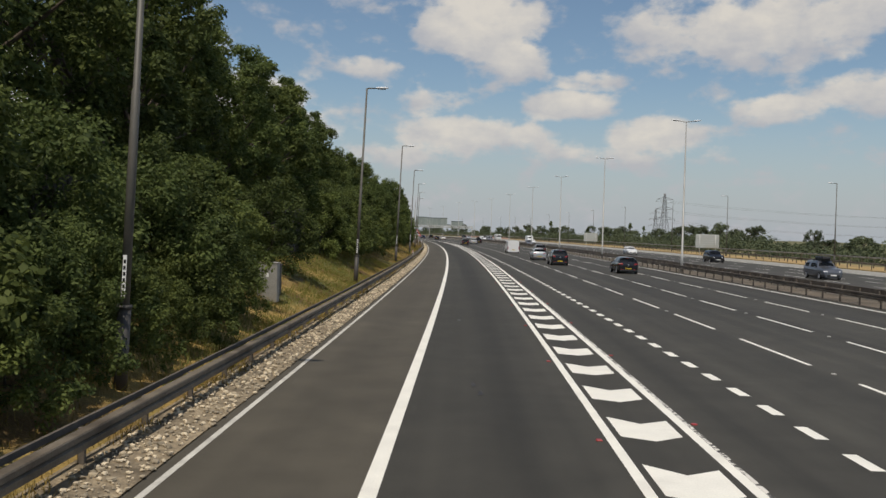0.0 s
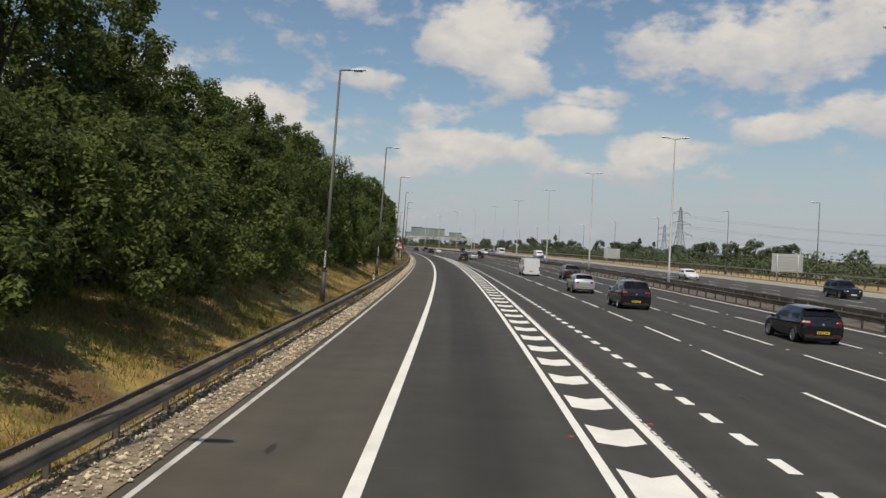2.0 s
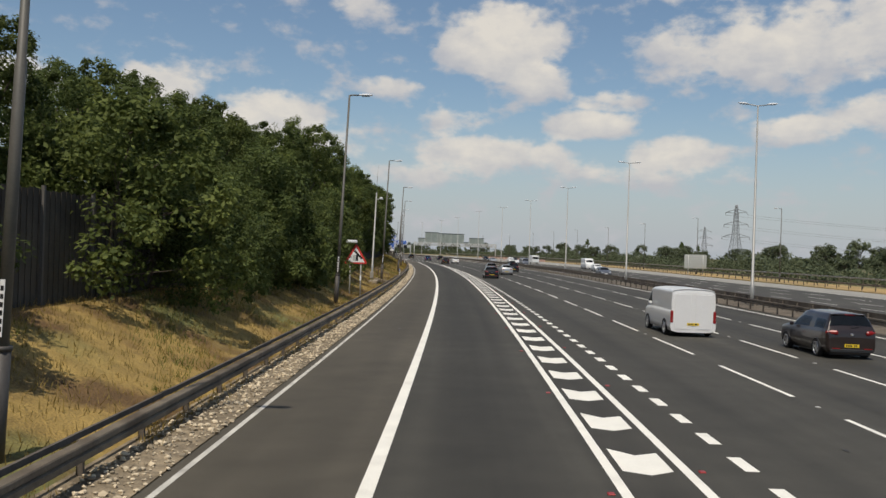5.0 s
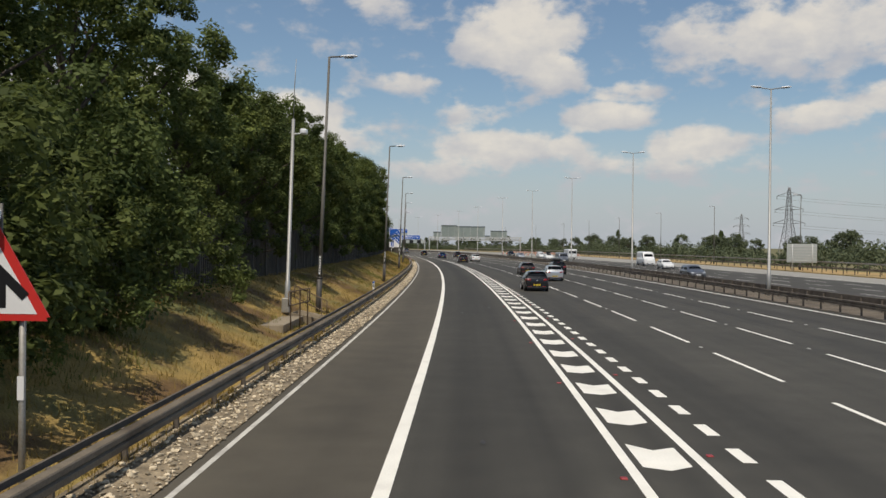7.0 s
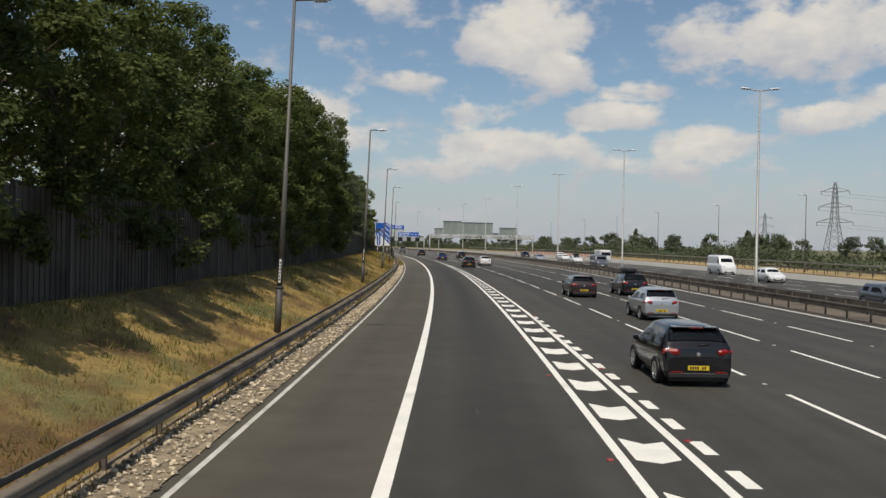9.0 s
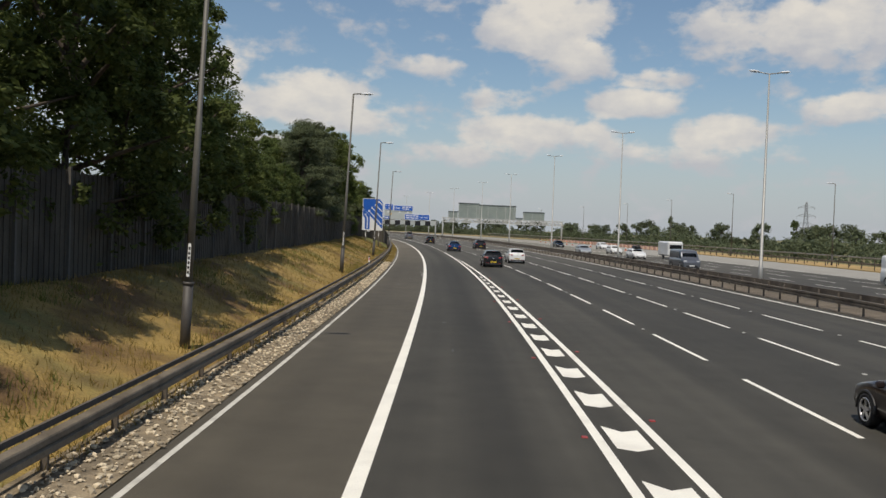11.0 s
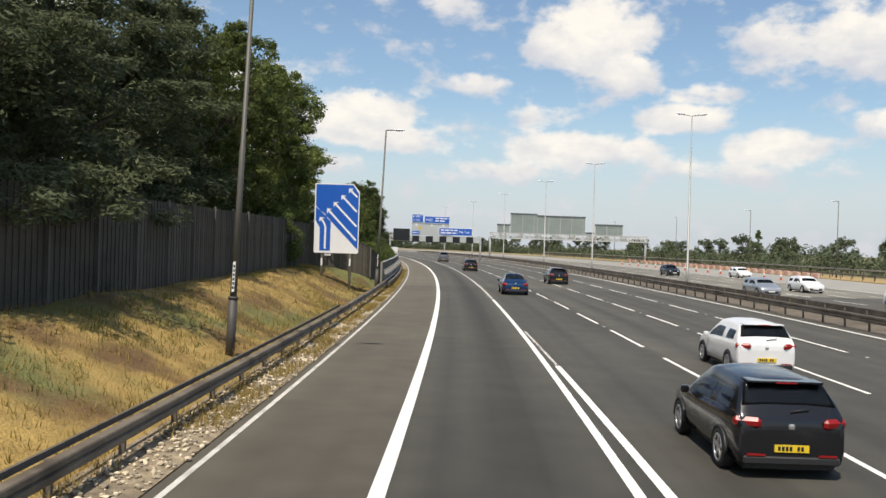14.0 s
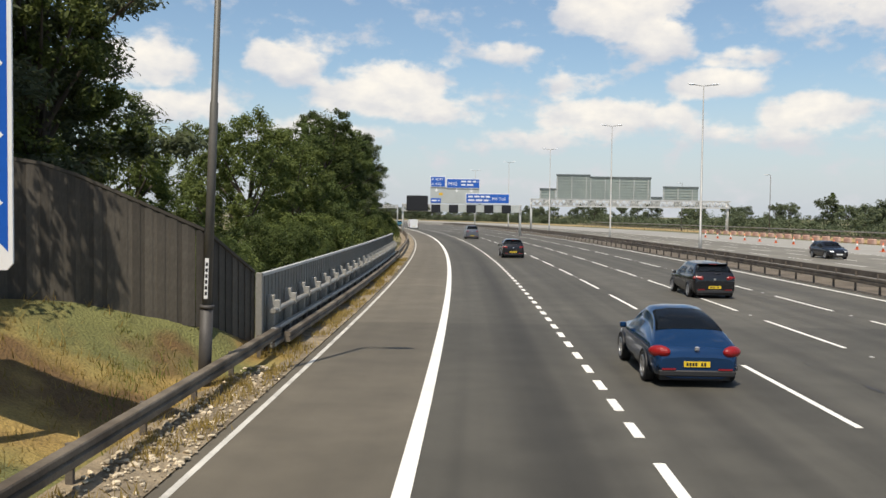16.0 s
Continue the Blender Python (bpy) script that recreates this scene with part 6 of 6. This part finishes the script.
    for sx in (-1, 1):
        for yy in (-L * 0.5 * 0.63, L * 0.5 * 0.62):
            bm = bmesh.new()
            rim_pts = [(-0.10, 0.72), (-0.10, 0.95), (-0.07, 1.0), (0.07, 1.0), (0.10, 0.95), (0.10, 0.72)]
            rg = [[bm.verts.new((x, wr * k * math.cos(t * math.tau / 20), wr * k * math.sin(t * math.tau / 20))) for t in range(20)] for x, k in rim_pts]
            for a, b in zip(rg, rg[1:] + rg[:1]):
                for t in range(20):
                    bm.faces.new((a[t], a[(t + 1) % 20], b[(t + 1) % 20], b[t])).smooth = True
            bmesh.ops.recalc_face_normals(bm, faces=bm.faces[:])
            bmesh.ops.translate(bm, vec=(sx * (hw - 0.075), yy, wr), verts=bm.verts[:])
            wh = part("tyre", bm, RUBBER, e)
            bm = bmesh.new()
            bmesh.ops.create_circle(bm, cap_ends=True, radius=wr * 0.26, segments=12, matrix=pose(0.06, 0, 0, 0, 90, 0))
            for t in range(5):
                a = t * math.tau / 5
                box(bm, 0.045, 0.065, -0.035, 0.035, wr * 0.1, wr * 0.70, m=pose(0, 0, 0, math.degrees(a), 0, 0))
            tube(bm, [(0.06, wr * 0.68 * math.cos(t * math.tau / 16), wr * 0.68 * math.sin(t * math.tau / 16)) for t in range(17)], 0.022, 5, cap=False)
            box(bm, -0.02, 0.0, -wr * 0.45, wr * 0.45, -wr * 0.45, wr * 0.45, mi=1)
            bmesh.ops.transform(bm, matrix=pose(sx * (hw - 0.045), yy, wr) @ Matrix.Diagonal((sx, 1, 1, 1)), verts=bm.verts[:])
            part("rim", bm, (rim, RUBBER), wh)
            bm = bmesh.new()
            tube(bm, [(sx * (hw + 0.004), yy + (wr + 0.05) * math.cos(math.pi * t / 12), wr - 0.02 + (wr + 0.05) * math.sin(math.pi * t / 12)) for t in range(13)], 0.03, 5)
            part("wheel_arch", bm, TRIM, e)
    if roof_box:
        bm = bmesh.new()
        box(bm, -0.4, 0.4, -0.95, 0.75, H + 0.08, H + 0.40, bevel=0.09)
        part("roof_box", bm, TRIM, e)
        for y in (-0.6, 0.4):
            bm = bmesh.new()
            box(bm, -hw * 0.7, hw * 0.7, y - 0.03, y + 0.03, H - 0.04, H + 0.085)
            part("roof_bar", bm, TRIM, e)
    return e


def on_road(s, d):
    """Facing along the lane, which closes slowly on the slip lane."""
    return F(s, d, 0.0, 0.5 if s < 350 else 0.0)


def oncoming(s, d):
    return F(s, d, 0.0, 180)


SAME, OPP = "cars on the carriageway", "cars on the oncoming carriageway"
vehicle("hatchback_car", "black five-door hatchback on the inner lanes", "car", "hatch", 4.36, 1.82, 1.47, BLACK_P, on_road(84, 16.3), group=SAME)
vehicle("suv_car", "black sport utility car in a middle lane", "car", "suv", 4.5, 1.86, 1.66, BLACK_P, on_road(100.5, 12.2), group=SAME)
vehicle("estate_car", "dark brown car far along the road", "car", "suv", 4.5, 1.82, 1.6, MAROON_P, on_road(146, 15.2), group=SAME)
vehicle("delivery_van", "white panel van with plain rear doors", "van", "van", 5.1, 1.98, 2.05, WHITE_P, on_road(153, 11.4), group=SAME)
vehicle("saloon_car", "small teal hatchback far along the road", "car", "hatch", 4.0, 1.72, 1.45, TEAL_P, on_road(590, 1.8), group=SAME)
vehicle("hatchback_car", "black five-door hatchback with a yellow rear plate", "car", "hatch", 4.04, 1.75, 1.47, BLACK_P, on_road(224.5, 6.95), group=SAME)
vehicle("hatchback_car", "silver three-door hatchback in a middle lane", "car", "hatch", 3.97, 1.69, 1.46, SILVER_P, on_road(243.5, 10.7), group=SAME)
vehicle("estate_car", "black car with a roof box", "car", "suv", 4.5, 1.82, 1.5, BLACK_P, on_road(263.5, 13.9), group=SAME, roof_box=True)
vehicle("hatchback_car", "dark brown low hatchback in a middle lane", "car", "hatch", 4.2, 1.76, 1.4, MAROON_P, on_road(260.5, 9.9), group=SAME)
vehicle("beetle_car", "round-backed metallic blue small car with red tail lamps", "car", "beetle", 4.28, 1.81, 1.44, BLUE_P, on_road(374, 5.35), group=SAME)
vehicle("hatchback_car", "black hatchback with silver rims in a middle lane", "car", "hatch", 4.37, 1.81, 1.48, BLACK_P, on_road(393.5, 11.2), group=SAME)
vehicle("hatchback_car", "small black hatchback with a dark rear screen", "car", "hatch", 4.04, 1.75, 1.47, BLACK_P, on_road(426, 5.2), group=SAME)
vehicle("hatchback_car", "black hatchback with dark glass in the first lane", "car", "hatch", 4.0, 1.74, 1.47, BLACK_P, on_road(326, 6.1), group=SAME)
vehicle("off_road_car", "tall dark green off-road car far along the road", "car", "suv", 4.2, 1.8, 1.85, GREY_P, on_road(478, 5.2), group=SAME)
vehicle("delivery_van", "white panel van far along the road", "van", "van", 5.1, 1.98, 2.05, WHITE_P, on_road(560, 1.8), group=SAME)

vehicle("hatchback_car", "silver five-door hatchback with bright red tail lamps", "car", "hatch", 3.97, 1.69, 1.46, SILVER_P, on_road(116.5, 11.7), group=SAME)
vehicle("hatchback_car", "white hatchback in a middle lane", "car", "hatch", 3.97, 1.69, 1.46, WHITE_P, on_road(337, 9.5), group=SAME)

vehicle("people_carrier", "dark blue people carrier with a roof box, oncoming", "car", "suv", 4.6, 1.84, 1.65, GREY_P, oncoming(83, 34.2), group=OPP, roof_box=True)
vehicle("saloon_car", "white saloon car driving the oncoming carriageway", "car", "hatch", 4.5, 1.8, 1.42, WHITE_P, oncoming(165, 34.4), group=OPP)
vehicle("suv_car", "black sport utility car, oncoming", "car", "suv", 4.5, 1.85, 1.65, BLACK_P, oncoming(128, 38.0), group=OPP)
vehicle("saloon_car", "greyish blue car, oncoming near the central reserve", "car", "hatch", 4.4, 1.8, 1.42, GREY_P, oncoming(254, 27.6), group=OPP)
vehicle("hatchback_car", "small white hatchback driving the oncoming carriageway", "car", "hatch", 4.0, 1.72, 1.48, WHITE_P, oncoming(290, 34.6), group=OPP)
vehicle("delivery_van", "high-roofed white van, oncoming", "van", "van", 5.4, 2.0, 2.45, WHITE_P, oncoming(314, 38.2), group=OPP)
vehicle("delivery_van", "grey panel van driving the oncoming carriageway", "van", "van", 4.9, 1.92, 1.98, GREY_P, oncoming(337, 27.4), group=OPP)
vehicle("saloon_car", "white car with a roof box, oncoming", "car", "hatch", 4.5, 1.8, 1.45, WHITE_P, oncoming(367, 30.4), group=OPP, roof_box=True)
vehicle("saloon_car", "silver saloon car driving the oncoming carriageway", "car", "hatch", 4.4, 1.78, 1.43, SILVER_P, oncoming(382, 26.3), group=OPP)
vehicle("saloon_car", "white car in the outer oncoming lane", "car", "hatch", 4.4, 1.78, 1.43, WHITE_P, oncoming(390, 33.4), group=OPP)
vehicle("hatchback_car", "black hatchback driving the oncoming carriageway", "car", "hatch", 4.1, 1.75, 1.47, BLACK_P, oncoming(430, 33.0), group=OPP)
vehicle("saloon_car", "white car beside the cones, oncoming", "car", "hatch", 4.4, 1.78, 1.43, WHITE_P, oncoming(428, 42.0), group=OPP)

# touring caravan drawn by a car
e = thing("caravan", "white touring caravan with a dark front window, oncoming", "caravan", oncoming(373, 37.2), OPP)
bm = bmesh.new()
box(bm, -1.1, 1.1, -2.6, 2.3, 0.45, 2.55, bevel=0.18)
body = part("body", bm, WHITE_P, e)
bm = bmesh.new()
box(bm, -0.9, 0.9, 2.29, 2.33, 1.5, 2.1, bevel=0.015)
part("window", bm, GLASS, body)
for sx in (-1, 1):
    bm = bmesh.new()
    tube(bm, [(sx * 0.9, -0.2, 0.32), (sx * 1.06, -0.2, 0.32)], 0.32, 16)
    part("tyre", bm, RUBBER, e)
bm = bmesh.new()
tube(bm, [(0.5, 2.2, 0.5), (0, 3.5, 0.48)], 0.05, 6)
tube(bm, [(-0.5, 2.2, 0.5), (0, 3.5, 0.48)], 0.05, 6)
tube(bm, [(0, 3.4, 0.5), (0, 3.4, 0.0)], 0.04, 6)
part("drawbar", bm, GALV, e)

# ---- cones along the far works ----
CONE_RED, CONE_W = mat("orange_cone", (0.75, 0.16, 0.05), 0.5, vary=0.05, scale=4), mat("white_cone_sleeve", (0.75, 0.75, 0.74), 0.5, vary=0.0)
SALMON = mat("faded_red_barrier", (0.55, 0.30, 0.22), 0.7, vary=0.12, scale=1.0, fine=8, second=(0.6, 0.42, 0.34), second_scale=0.3)
cone = thing("traffic_cone", "orange and white traffic cone on the far carriageway", "traffic cone", F(418, 45.5, 0.0), "cones")
bm = bmesh.new()
box(bm, -0.22, 0.22, -0.22, 0.22, 0, 0.05, bevel=0.01)
tube(bm, [(0, 0, 0.05), (0, 0, 0.95)], [0.15, 0.04], 10)
part("body", bm, CONE_RED, cone)
bm = bmesh.new()
tube(bm, [(0, 0, 0.35), (0, 0, 0.68)], [0.118, 0.076], 10)
part("sleeve", bm, CONE_W, cone)
for k in range(1, 16):
    copy_thing(cone, F(418 + k * 5.5, 45.5 + 0.12 * k, 0.0))
wb = thing("works_barrier", "row of faded red plastic barrier blocks along the far carriageway edge", "barrier")
bm = bmesh.new()
box(bm, -0.2, 0.2, -0.9, 0.9, 0, 0.75, bevel=0.08)
wbm = bpy.data.meshes.new("block")
bm.to_mesh(wbm)
bm.free()
wbm.materials.append(SALMON)
for k in range(30):
    s = 436 + k * 3.4
    shared("block", wbm, wb, F(s, FAR_EDGE(s) - 0.6, 0.0))
